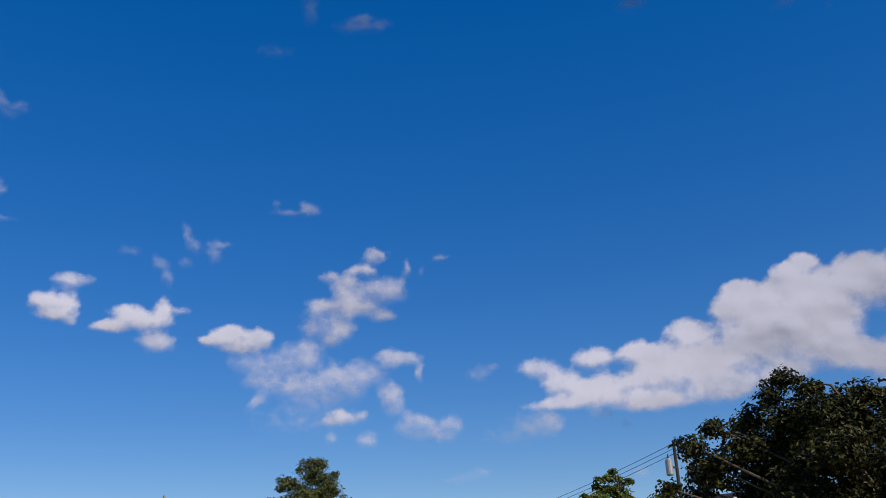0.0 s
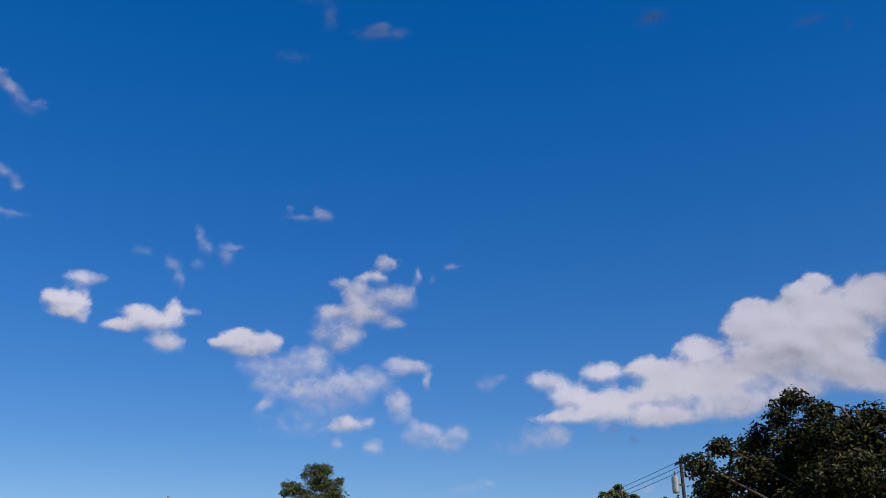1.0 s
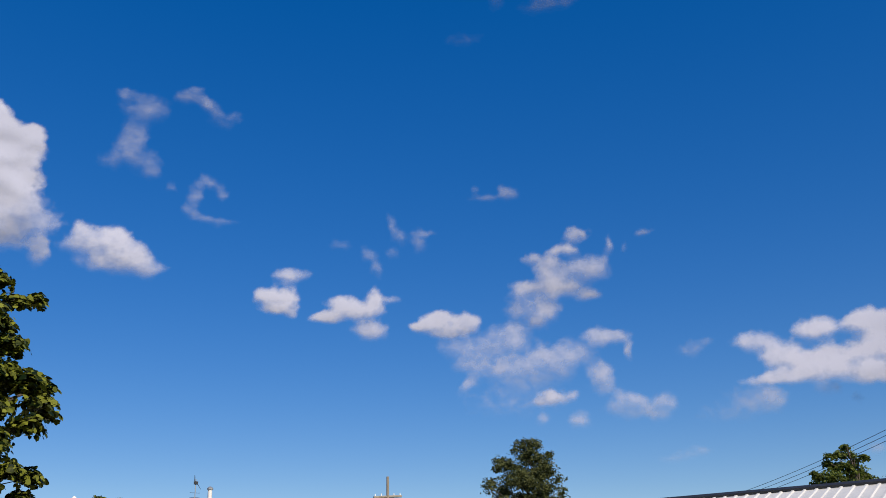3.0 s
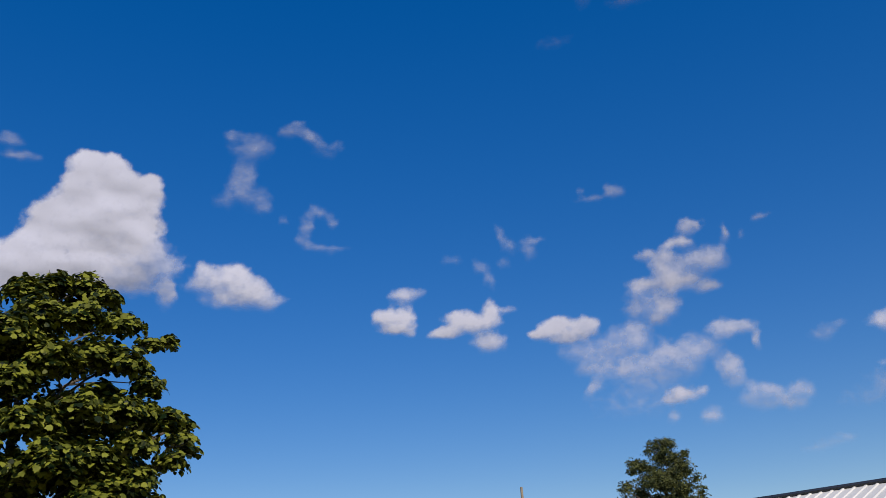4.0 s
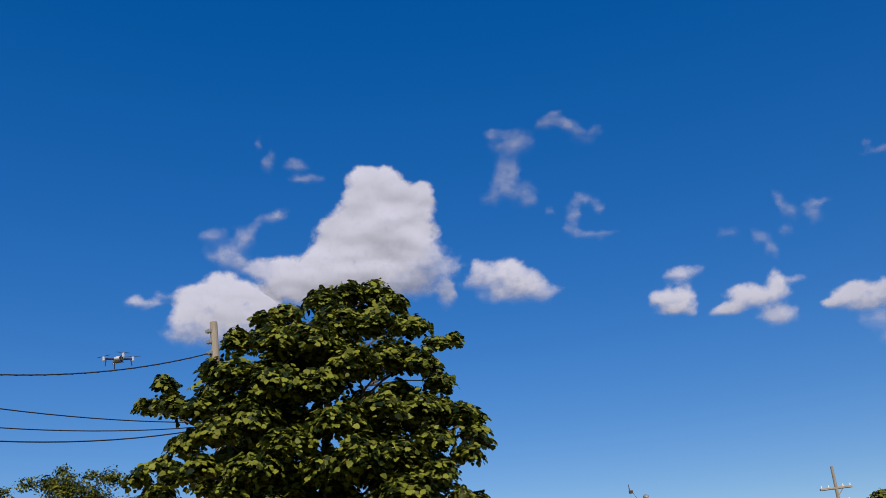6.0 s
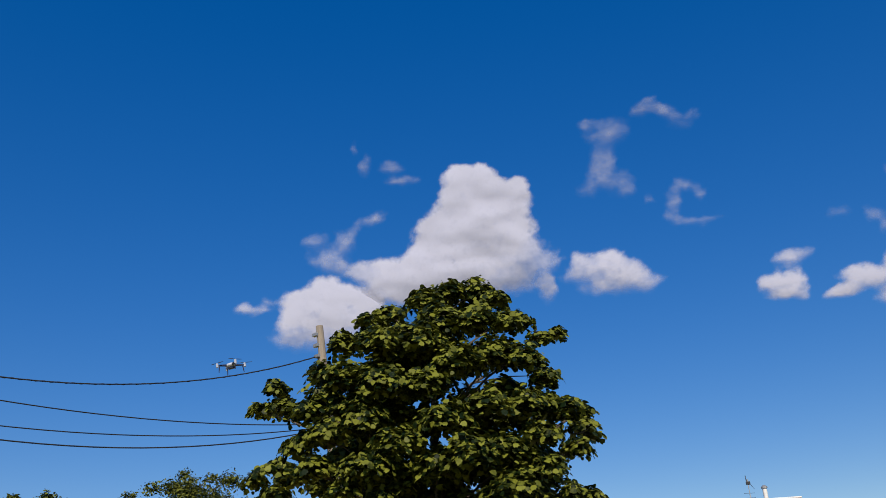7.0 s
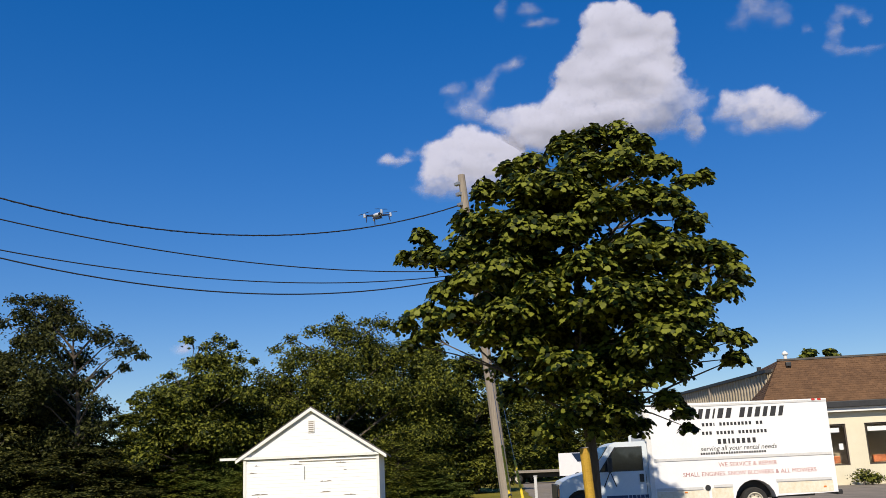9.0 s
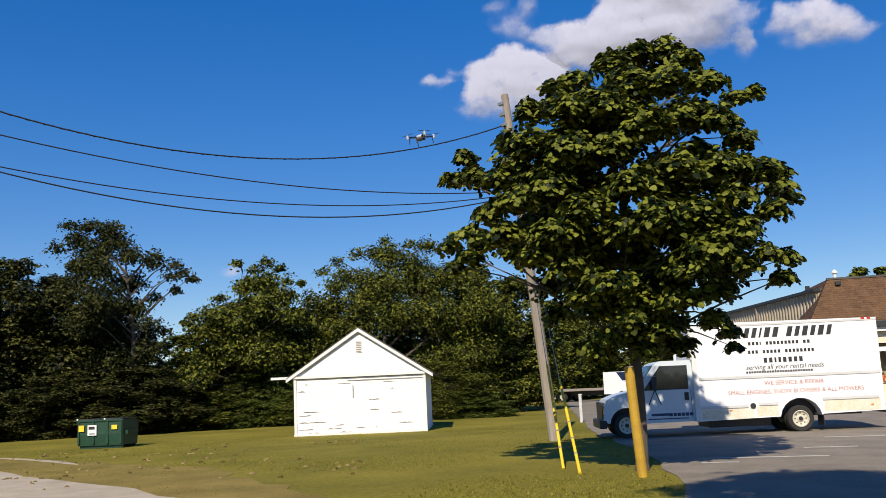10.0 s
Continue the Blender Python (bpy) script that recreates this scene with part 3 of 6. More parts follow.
def build_main_tree():
    rng = np.random.default_rng(4)
    clumps = []
    clumps += boughs(rng, [(0.47, 7.89, 0.36), (1.10, 7.86, 0.36), (-0.01, 7.77, 0.32), (1.38, 7.69, 0.28), (1.62, 7.24, 0.32), (0.90, 7.34, 0.47), (0.27, 7.25, 0.47), (-0.75, 7.52, 0.27), (-1.16, 7.39, 0.22), (-1.60, 6.98, 0.30), (-0.94, 7.03, 0.41), (-0.23, 6.89, 0.47), (1.84, 7.22, 0.22)])  # crest
    clumps += boughs(rng, [(-2.08, 6.39, 0.30), (-1.56, 6.27, 0.41), (-0.92, 6.17, 0.46), (-0.22, 5.98, 0.47), (-2.96, 6.16, 0.22), (-3.23, 5.76, 0.22), (-2.80, 5.77, 0.27), (-2.31, 5.68, 0.33), (-2.51, 5.03, 0.30), (-2.01, 5.20, 0.40), (-1.29, 5.42, 0.40)])  # upper left boughs
    clumps += boughs(rng, [(-3.04, 4.66, 0.22), (-3.38, 4.43, 0.25), (-2.98, 4.17, 0.28), (-3.32, 4.01, 0.17), (-2.68, 4.43, 0.27), (-2.29, 4.56, 0.35), (-1.77, 4.08, 0.38), (-1.34, 4.53, 0.44), (-1.11, 3.85, 0.33), (-0.68, 4.96, 0.41)])  # lower left boughs
    clumps += boughs(rng, [(2.23, 6.86, 0.22), (2.55, 6.91, 0.16), (1.91, 6.45, 0.33), (2.25, 6.06, 0.27), (1.30, 6.56, 0.46), (0.56, 6.47, 0.51), (1.82, 5.54, 0.44), (2.27, 5.50, 0.33), (2.56, 5.39, 0.30), (2.90, 5.32, 0.22), (2.89, 5.05, 0.25), (3.02, 4.86, 0.17), (2.71, 4.63, 0.24), (1.07, 5.61, 0.46)])  # upper right boughs
    clumps += boughs(rng, [(2.07, 4.88, 0.32), (2.17, 4.33, 0.33), (2.53, 3.84, 0.24), (2.91, 3.73, 0.21), (2.80, 3.36, 0.22), (1.53, 3.99, 0.44), (2.03, 3.64, 0.30), (1.37, 4.71, 0.44), (1.61, 3.20, 0.33), (1.50, 2.69, 0.25), (1.78, 2.43, 0.19), (1.78, 2.16, 0.12)])  # lower right boughs
    clumps += boughs(rng, [(0.28, 5.36, 0.46), (0.68, 4.61, 0.52), (0.06, 4.42, 0.44), (1.06, 3.71, 0.44), (-0.39, 3.50, 0.38), (0.27, 3.15, 0.38), (0.87, 3.11, 0.33), (-0.06, 2.76, 0.30), (-0.45, 2.42, 0.24), (0.53, 2.51, 0.28), (0.21, 2.17, 0.21), (-0.78, 3.21, 0.30)])  # heart of the crown
    # twiggy growth between the boughs, inside the crown
    outer = [(c[0], c[2]) for c in clumps]
    while len(clumps) < len(outer) + 70:
        u, v, z = rng.uniform(-3, 3), rng.uniform(-1.9, 2.2), rng.uniform(2.3, 7.3)
        inside = (u / 3.1) ** 2 + (v / 2.6) ** 2 + ((z - 4.9) / 2.9) ** 2
        if inside < 0.58 and sum((u - a) ** 2 + (z - b) ** 2 < 0.25 for a, b in outer) > 2:
            clumps.append((u, v, z, rng.uniform(0.3, 0.46)))
    for _ in range(9):
        clumps.append((rng.uniform(-0.8, 0.9), rng.uniform(-0.9, 0.8), rng.uniform(2.1, 2.8), rng.uniform(0.2, 0.32)))
    for _ in range(30):
        clumps.append((rng.uniform(-1.6, 1.6), rng.uniform(-1.3, 1.6), rng.uniform(2.9, 4.5), rng.uniform(0.32, 0.46)))
    root = thing("tree", Matrix.Translation(bearing(46.0, 17.5)) @ Matrix.Rotation(radians(46.0), 4, "Z"), "broad-leaved green tree on the lawn behind a yellow post", "tree")
    axis = lambda z: Vector((0.05 * math.sin(z * 1.3), 0.05 * math.cos(z * 1.7) - 0.05, z))
    zs = [-0.1, 0.15, 0.8, 1.6, 2.4, 3.2, 4.0, 4.8, 5.6, 6.4, 7.2]
    part("trunk", tube([axis(z) for z in zs], [0.16, 0.12, 0.105, 0.1, 0.095, 0.088, 0.078, 0.065, 0.05, 0.035, 0.015], 10), BARK, root)
    # a limb to every fifth clump, with twigs to its neighbours
    for i in range(0, len(outer), 5):
        tip = Vector(clumps[i][:3])
        foot = axis(max(2.2, min(tip.z - 0.6 * math.hypot(tip.x, tip.y) - 0.15, 6.6)))
        mid = foot.lerp(tip, 0.5) + Vector((rng.normal() * 0.1, rng.normal() * 0.1, 0.14))
        bm = tube([foot, foot.lerp(mid, 0.5), mid, mid.lerp(tip, 0.6), tip], [0.03, 0.025, 0.02, 0.013, 0.006], 6)
        for near in clumps[i + 1:i + 5]:
            end = Vector(near[:3])
            if (end - tip).length < 1.3:
                tube([mid, mid.lerp(end, 0.5) + Vector((0, 0, 0.06)), end], [0.02, 0.014, 0.005], 5, bm)
        for _ in range(5):
            d = Vector(rng.normal(size=3)).normalized() * clumps[i][3] * 0.9
            tube([mid.lerp(tip, 0.7), tip + d * 0.5, tip + d], [0.011, 0.008, 0.004], 4, bm)
        part("limb", bm, BARK, root)
    # sprays of leaves over the top and the rim of each clump
    cs, ws = [], []
    for x, y, z, r in clumps:
        for _ in range(max(6, int(195 * r * r))):
            d = rng.normal(size=3)
            d /= np.linalg.norm(d)
            if d[2] < -0.25:
                d[2] *= -0.6
            c = np.array((x, y, z)) + d * r * rng.uniform(0.35, 1.0) * np.array((1.05, 1.05, 0.95))
            n, wide = 19, min(0.15, 0.05 + 0.22 * r) * rng.uniform(0.7, 1.15)
            way = d * 0.5 + np.array((0, 0, 0.85)) + rng.normal(size=3) * 0.2
            o = np.clip(rng.normal(size=(n, 3)), -1.7, 1.7) * np.array((wide, wide, wide * 0.3))
            o[:, 2] -= 0.35 * (o[:, 0] ** 2 + o[:, 1] ** 2) / wide
            cs.append(c + o)
            ws.append(way + o * np.array((1.0, 1.0, 0.0)) / wide * 0.45 + rng.normal(size=(n, 3)) * 0.36)
    cs, ws = np.concatenate(cs), np.concatenate(ws)
    verts, faces = leaves(rng, cs, ws, 0.108 * rng.uniform(0.65, 1.25, len(cs)), BROAD)
    me = bpy.data.meshes.new("crown")
    me.from_pydata(verts.tolist(), [], faces)
    me.materials.append(LEAF_MAIN)
    part("crown", me, LEAF_MAIN, root)


build_main_tree()
tree("yellow-green bushy tree behind a roof", bearing(-13.2, 46.0), round_lobes(32, 6.2, 4.2, 1.2, 30), LEAF_FRESH, 6500, 0.22, 0.12, 32)


def spray_tree(label, az, dist, clumps, leaf_mat, size, per, trunk_r, spread, seed, group="trees of the wood"):
    """A free-grown tree: clumps (across, height, radius) of leaf sprays on limbs that spring from one trunk."""
    rng = np.random.default_rng(seed)
    root = thing("tree", Matrix.Translation(bearing(az, dist)) @ Matrix.Rotation(radians(az), 4, "Z"), label, "tree", group)
    top = max(z for u, z, r in clumps)
    axis = lambda z: Vector((0.25 * math.sin(z * 0.6 + seed), 0.2 * math.cos(z * 0.5 + seed), z))
    part("trunk", tube([axis(top * 0.95 * k / 10 - 0.1) for k in range(11)], [trunk_r * (1.25 - 0.115 * k) for k in range(11)], 9), BARK, root)
    bm, cs, ws = bmesh.new(), [], []
    for u, z, r in clumps:
        wide = max(0.3, 2.4 * math.sin(math.pi * min(0.95, max(0.1, z / top))))
        for v in rng.uniform(-wide, wide, 2 if r > 0.45 else 1):
            tip = Vector((u, v, z))
            foot = axis(max(0.25 * top, z - 0.7 * abs(u) - 0.5))
            mid = foot.lerp(tip, 0.55) + Vector((0, 0, 0.3))
            tube([foot, mid, tip], [trunk_r * 0.35, trunk_r * 0.2, 0.012], 5, bm)
            for _ in range(max(14, int(per * r * r * 2.4))):
                d = rng.normal(size=3)
                d /= np.linalg.norm(d)
                c = np.array(tip) + d * r * rng.uniform(0.3, 1.2) * np.array((1.1, 1.1, 0.8))
                o = rng.normal(size=(12, 3)) * np.array((spread, spread, spread * 0.45)) * min(1.0, 0.4 + r)
                o[:, 2] -= 0.5 * np.hypot(o[:, 0], o[:, 1])
                cs.append(c + o)
                ws.append(d * 0.7 + np.array((0, 0, 0.6)) + rng.normal(size=(12, 3)) * 0.5)
    part("branchwork", bm, BARK, root)
    cs, ws = np.concatenate(cs), np.concatenate(ws)
    verts, faces = leaves(rng, cs, ws, size * rng.uniform(0.6, 1.25, len(cs)), TWIG)
    me = bpy.data.meshes.new("crown")
    me.from_pydata(verts.tolist(), [], faces)
    me.materials.append(leaf_mat)
    part("crown", me, leaf_mat, root)
    return root


def build_woods():
    kinds = []
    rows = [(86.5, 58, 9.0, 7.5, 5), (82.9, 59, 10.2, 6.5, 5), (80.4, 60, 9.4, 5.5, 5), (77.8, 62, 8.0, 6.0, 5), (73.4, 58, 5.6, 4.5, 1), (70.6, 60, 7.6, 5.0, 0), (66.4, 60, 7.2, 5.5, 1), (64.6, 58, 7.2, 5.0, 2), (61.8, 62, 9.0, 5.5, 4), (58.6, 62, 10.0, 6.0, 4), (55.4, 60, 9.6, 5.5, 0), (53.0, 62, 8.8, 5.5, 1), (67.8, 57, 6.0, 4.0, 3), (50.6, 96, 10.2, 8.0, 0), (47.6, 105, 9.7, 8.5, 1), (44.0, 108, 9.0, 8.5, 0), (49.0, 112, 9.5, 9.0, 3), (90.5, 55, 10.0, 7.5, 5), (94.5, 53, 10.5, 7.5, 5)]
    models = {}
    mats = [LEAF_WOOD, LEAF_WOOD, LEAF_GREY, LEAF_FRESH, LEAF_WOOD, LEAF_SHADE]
    words = ["dense green woodland tree", "dark woodland tree with a broad crown", "tall open woodland tree with grey-green leaves", "upright sunlit woodland tree", "feathery dark woodland tree", "dense woodland tree, leaves coloured dark for shade"]
    for az, dist, h, w, kind in rows:
        m = Matrix.Translation(bearing(az, dist)) @ Matrix.Rotation(az * 2.3, 4, "Z") @ Matrix.Diagonal((w / 5.0, w / 5.0, h / 10.0, 1))
        if kind not in models:
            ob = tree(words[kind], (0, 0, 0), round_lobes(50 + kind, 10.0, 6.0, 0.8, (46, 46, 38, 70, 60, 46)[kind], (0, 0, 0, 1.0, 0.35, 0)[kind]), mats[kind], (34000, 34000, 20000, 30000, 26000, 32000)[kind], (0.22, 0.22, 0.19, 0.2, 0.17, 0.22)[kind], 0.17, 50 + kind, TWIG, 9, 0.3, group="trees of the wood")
            ob.matrix_basis = m
            models[kind] = ob
        else:
            ob = copy_thing(models[kind], Matrix.Identity(4))
            ob.matrix_basis = m
    rng = random.Random(3)
    for k in range(30):
        az, far = 50.0 + 1.55 * k, k % 3 == 0
        if az < 54 or far and 71 < az < 76:
            continue
        dist, h, w = (rng.uniform(66, 72), rng.uniform(7.0, 9.5), rng.uniform(7, 9)) if far else (rng.uniform(53.5, 56), rng.uniform(2.2, 4.2), rng.uniform(4.5, 6.5))
        # beyond bearing 73 the darkened leaves stand in for shade
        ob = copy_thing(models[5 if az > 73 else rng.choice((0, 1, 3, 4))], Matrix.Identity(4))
        ob.matrix_basis = Matrix.Translation(bearing(az, dist, -0.25 if far else -0.4)) @ Matrix.Rotation(rng.uniform(0, 6), 4, "Z") @ Matrix.Diagonal((w / 6.0, w / 6.0, h / 10.0, 1))
        tagged(ob, "taller tree deeper in the wood" if far else "dense green undergrowth at the wood's edge", "tree" if far else "shrub")


build_woods()
alone = [(-0.38, 10.25, 0.41), (0.30, 10.18, 0.49), (-0.73, 9.87, 0.29), (0.05, 9.50, 0.62), (1.30, 9.50, 0.35), (0.83, 9.14, 0.56), (-1.65, 9.34, 0.38), (-1.28, 9.02, 0.49), (-0.37, 8.57, 0.62), (0.71, 8.46, 0.62), (-1.88, 8.74, 0.26), (1.27, 8.53, 0.41), (-1.00, 8.09, 0.56), (-0.07, 7.85, 0.62), (-2.14, 7.93, 0.41), (1.69, 7.81, 0.35), (1.91, 7.51, 0.35), (0.85, 7.62, 0.56), (-2.34, 7.54, 0.35), (-1.52, 7.46, 0.56), (-0.34, 7.06, 0.66), (0.73, 6.96, 0.59), (1.84, 7.11, 0.35), (-0.98, 6.45, 0.88), (0.09, 6.35, 0.88), (0.87, 6.14, 0.73), (-1.82, 6.40, 0.73)]
spray_tree("dark grey-green tree standing alone behind a roof", 7.6, 56.0, alone, LEAF_PALE, 0.15, 60, 0.18, 0.13, 41, "")
young = [(-0.28, 7.35, 0.13), (-0.54, 7.06, 0.18), (-0.95, 6.94, 0.18), (-0.16, 7.03, 0.21), (0.06, 6.70, 0.23), (0.41, 6.77, 0.14), (-1.09, 6.70, 0.18), (-0.73, 6.57, 0.32), (-0.27, 6.42, 0.38), (0.18, 6.29, 0.32), (-1.48, 6.12, 0.23), (-1.65, 6.28, 0.10), (-1.61, 5.92, 0.28), (-0.93, 5.97, 0.44), (-0.18, 5.91, 0.44), (0.44, 6.16, 0.25), (-0.92, 5.47, 0.58), (-0.28, 5.32, 0.58), (0.31, 5.47, 0.46), (-1.51, 5.41, 0.40)]
spray_tree("yellow-green young tree behind a roof", -11.0, 44.0, young, LEAF_FRESH, 0.16, 110, 0.1, 0.12, 31, "")
shaded = [(-1.27, 6.18, 0.33), (-1.58, 5.79, 0.30), (-0.83, 5.88, 0.30), (-0.60, 6.04, 0.14), (0.04, 5.76, 0.33), (0.47, 5.58, 0.33), (-2.07, 5.46, 0.35), (-2.46, 5.38, 0.27), (-2.87, 5.17, 0.30), (-3.32, 4.76, 0.33), (-3.69, 4.41, 0.24), (-1.24, 5.29, 0.54), (-0.42, 5.19, 0.54), (0.34, 4.98, 0.54), (-2.18, 4.77, 0.54), (-3.00, 4.34, 0.49)]
shaded += [(-1.37, 4.55, 0.61), (-0.47, 4.33, 0.61), (0.29, 4.14, 0.61), (-2.18, 4.01, 0.61), (-3.56, 4.02, 0.35), (-1.28, 3.69, 0.61), (-0.40, 3.49, 0.61), (1.23, 5.48, 0.54), (1.40, 4.73, 0.68), (0.80, 3.97, 0.68), (-3.84, 3.84, 0.24), (-2.82, 3.09, 0.82), (-1.70, 2.65, 0.95), (-0.60, 2.46, 0.95), (0.44, 2.73, 0.82), (1.16, 3.13, 0.82)]
# its shade is put into the leaf colour
spray_tree("dense tree, its leaves coloured dark as if in shade", -24.5, 22.0, shaded, LEAF_DARKENED, 0.11, 190, 0.16, 0.1, 75, "")
tall = [(-1.2, 11.9, 0.60), (-2.2, 12.0, 0.53), (-3.3, 12.0, 0.33), (-3.9, 10.7, 0.43), (-2.9, 11.2, 0.60), (-0.8, 11.2, 0.72), (-1.8, 10.8, 0.91), (0.1, 10.3, 0.67), (1.4, 10.1, 0.57), (2.5, 10.0, 0.43), (3.0, 9.4, 0.36), (3.5, 8.9, 0.19), (2.3, 8.9, 0.38), (2.6, 8.2, 0.24), (-1.8, 9.4, 1.00), (-0.1, 8.9, 0.86), (-2.8, 9.8, 0.67), (-3.2, 8.3, 0.76), (-1.6, 7.8, 1.10), (0.1, 7.3, 0.86), (1.4, 8.0, 0.38), (1.1, 6.2, 0.53), (1.9, 5.9, 0.38)]
tall += [(-0.9, 6.2, 1.15), (-2.4, 6.5, 0.96), (1.2, 4.8, 0.72), (-0.7, 4.2, 1.08), (1.0, 3.3, 0.84)]
spray_tree("tall open woodland tree with a drooping bough", 76.5, 56.0, tall, LEAF_GREY, 0.22, 26, 0.17, 0.24, 74)
upright = [(1.7, 9.9, 0.38), (0.9, 9.4, 0.38), (-0.1, 9.8, 0.24), (1.5, 8.6, 0.76), (2.9, 8.7, 0.43), (0.5, 8.4, 0.67), (2.4, 7.7, 0.76), (1.0, 7.2, 1.10), (-1.2, 7.7, 0.38), (-1.5, 6.6, 0.76), (-0.4, 6.3, 1.00), (-2.6, 6.6, 0.38), (1.6, 6.0, 1.15), (2.8, 6.5, 0.67), (-2.0, 5.6, 0.76), (-3.1, 6.3, 0.33), (3.6, 8.5, 0.19), (2.4, 9.4, 0.24)]
upright += [(-0.9, 4.7, 1.24), (0.9, 4.4, 1.24), (-2.2, 4.0, 0.91), (1.8, 3.9, 0.96), (-2.6, 3.1, 0.86), (-0.4, 2.8, 1.34), (-1.6, 1.3, 0.96), (0.5, 1.2, 1.15), (-3.3, 2.0, 0.76), (-3.7, 1.0, 0.67), (1.8, 1.9, 1.08), (2.8, 4.4, 0.86)]
spray_tree("upright sunlit woodland tree with a pointed top", 70.1, 56.0, upright, LEAF_WOOD, 0.22, 34, 0.15, 0.22, 77)
feathery = [(0.0, 11.1, 0.29), (1.7, 10.9, 0.38), (2.7, 10.8, 0.53), (-1.7, 10.4, 0.43), (-0.7, 10.5, 0.48), (-2.9, 9.9, 0.31), (-3.9, 9.4, 0.31), (-2.5, 9.1, 0.53), (0.2, 10.2, 0.86), (1.7, 9.6, 1.00), (-1.3, 8.8, 0.91), (-3.0, 8.3, 0.67), (0.2, 8.5, 1.34), (2.4, 8.4, 1.24), (-1.5, 7.4, 1.15), (-3.5, 7.4, 0.86), (-4.7, 7.7, 0.62), (0.4, 6.6, 1.39)]
feathery += [(2.8, 6.5, 1.31), (-1.8, 5.7, 1.20), (-3.5, 5.7, 1.08), (-4.9, 6.3, 0.84), (3.9, 8.9, 0.96), (5.1, 8.3, 1.08), (6.0, 6.8, 1.20), (4.5, 5.9, 1.31), (4.8, 4.0, 1.43), (2.9, 3.6, 1.31), (-4.3, 4.3, 1.08), (5.5, 1.8, 1.31), (-2.4, 3.8, 1.20), (3.8, 1.4, 1.31)]
spray_tree("feathery dark woodland tree with a ragged top", 61.1, 57.0, feathery, LEAF_WOOD, 0.19, 34, 0.16, 0.26, 78)


# ---- materials of the built things ----
ROOF_DARK = material("dark roof felt", (0.05, 0.045, 0.04), (0.12, 0.11, 0.1), 0.9, 2.0, 30.0, 0.5)
TRIM_WHITE = material("white trim paint", (0.66, 0.65, 0.62), (0.8, 0.79, 0.76), 0.6, 3.0, 30.0)
BARE_WOOD = material("bare grey wood", (0.2, 0.17, 0.14), (0.38, 0.34, 0.29), 0.9, 4.0, 40.0, stretch=(0.3, 1, 3))
STAINED = material("stained white enamel", (0.62, 0.54, 0.36), (0.84, 0.81, 0.72), 0.5, 2.5, 14.0, 0.1, 0.003)
TRUCK_WHITE = material("white truck enamel", (0.78, 0.78, 0.79), (0.87, 0.87, 0.87), 0.35, 1.5, 20.0, 0.05, 0.002)
CAB_WHITE = material("pale blue-white enamel", (0.58, 0.64, 0.69), (0.68, 0.73, 0.76), 0.3, 1.5, 20.0, 0.05, 0.002)
RUBBER = material("tyre rubber", (0.012, 0.012, 0.012), (0.035, 0.034, 0.032), 0.85, 6.0, 40.0)
BLACK = material("black plastic", (0.012, 0.012, 0.013), (0.035, 0.035, 0.036), 0.5, 6.0, 40.0, 0.1)
RIM = material("cream steel rim", (0.5, 0.46, 0.36), (0.68, 0.64, 0.54), 0.5, 6.0, 40.0, 0.1)
GREY_METAL = material("dull grey metal", (0.3, 0.3, 0.29), (0.48, 0.47, 0.45), 0.45, 5.0, 50.0, 0.1, 0.003, 0.6)
INK = material("black lettering", (0.015, 0.015, 0.018), (0.03, 0.03, 0.034), 0.6, 6.0, 40.0, 0.05)
INK_RED = material("faded red lettering", (0.35, 0.13, 0.13), (0.46, 0.2, 0.19), 0.6, 6.0, 40.0, 0.05)
INK_BLUE = material("dark blue lettering", (0.02, 0.04, 0.1), (0.04, 0.07, 0.16), 0.6, 6.0, 40.0, 0.05)
BROWN_FRAME = material("dark brown painted wood", (0.03, 0.02, 0.014), (0.075, 0.052, 0.036), 0.6, 3.0, 30.0, 0.2)
PANE = material("clear window pane", (0.8, 0.82, 0.82), (0.86, 0.87, 0.87), 0.02, 1.0, 10.0, 0.0)
PANE.node_tree.nodes["Principled BSDF"].inputs["Transmission Weight"].default_value = 1.0
PANE.node_tree.nodes["Principled BSDF"].inputs["IOR"].default_value = 1.2
GOODS = material("orange-red shop goods", (0.12, 0.02, 0.01), (0.4, 0.12, 0.02), 0.6, 3.0, 20.0, 0.1)
AMBER = material("amber lens", (0.6, 0.16, 0.02), (0.75, 0.25, 0.04), 0.2, 6.0, 40.0, 0.05)
RED_LENS = material("red lens", (0.4, 0.03, 0.02), (0.55, 0.06, 0.04), 0.25, 6.0, 40.0, 0.05)
GLASS = material("dark window glass", (0.012, 0.016, 0.02), (0.03, 0.036, 0.042), 0.06, 1.0, 10.0, 0.0)
GREEN_STEEL = material("dark green painted steel", (0.005, 0.032, 0.015), (0.014, 0.062, 0.032), 0.5, 2.5, 30.0, 0.2, 0.004)
YELLOW = material("worn yellow paint", (0.34, 0.19, 0.015), (0.54, 0.33, 0.03), 0.7, 5.0, 40.0, 0.3, 0.004)
YELLOW_GUARD = material("bright yellow plastic", (0.75, 0.5, 0.02), (0.88, 0.64, 0.04), 0.5, 5.0, 40.0, 0.1)
STICKER_WHITE = material("white sticker", (0.7, 0.7, 0.69), (0.82, 0.82, 0.8), 0.5, 6.0, 40.0, 0.05)
CREAM = material("cream painted wall", (0.62, 0.56, 0.4), (0.76, 0.7, 0.53), 0.75, 1.2, 25.0, 0.2)
SHINGLE = material("brown roof shingle", (0.075, 0.038, 0.018), (0.17, 0.09, 0.042), 0.9, 0.8, 18.0, 0.6, 0.02, random_by="island", spread=0.16)
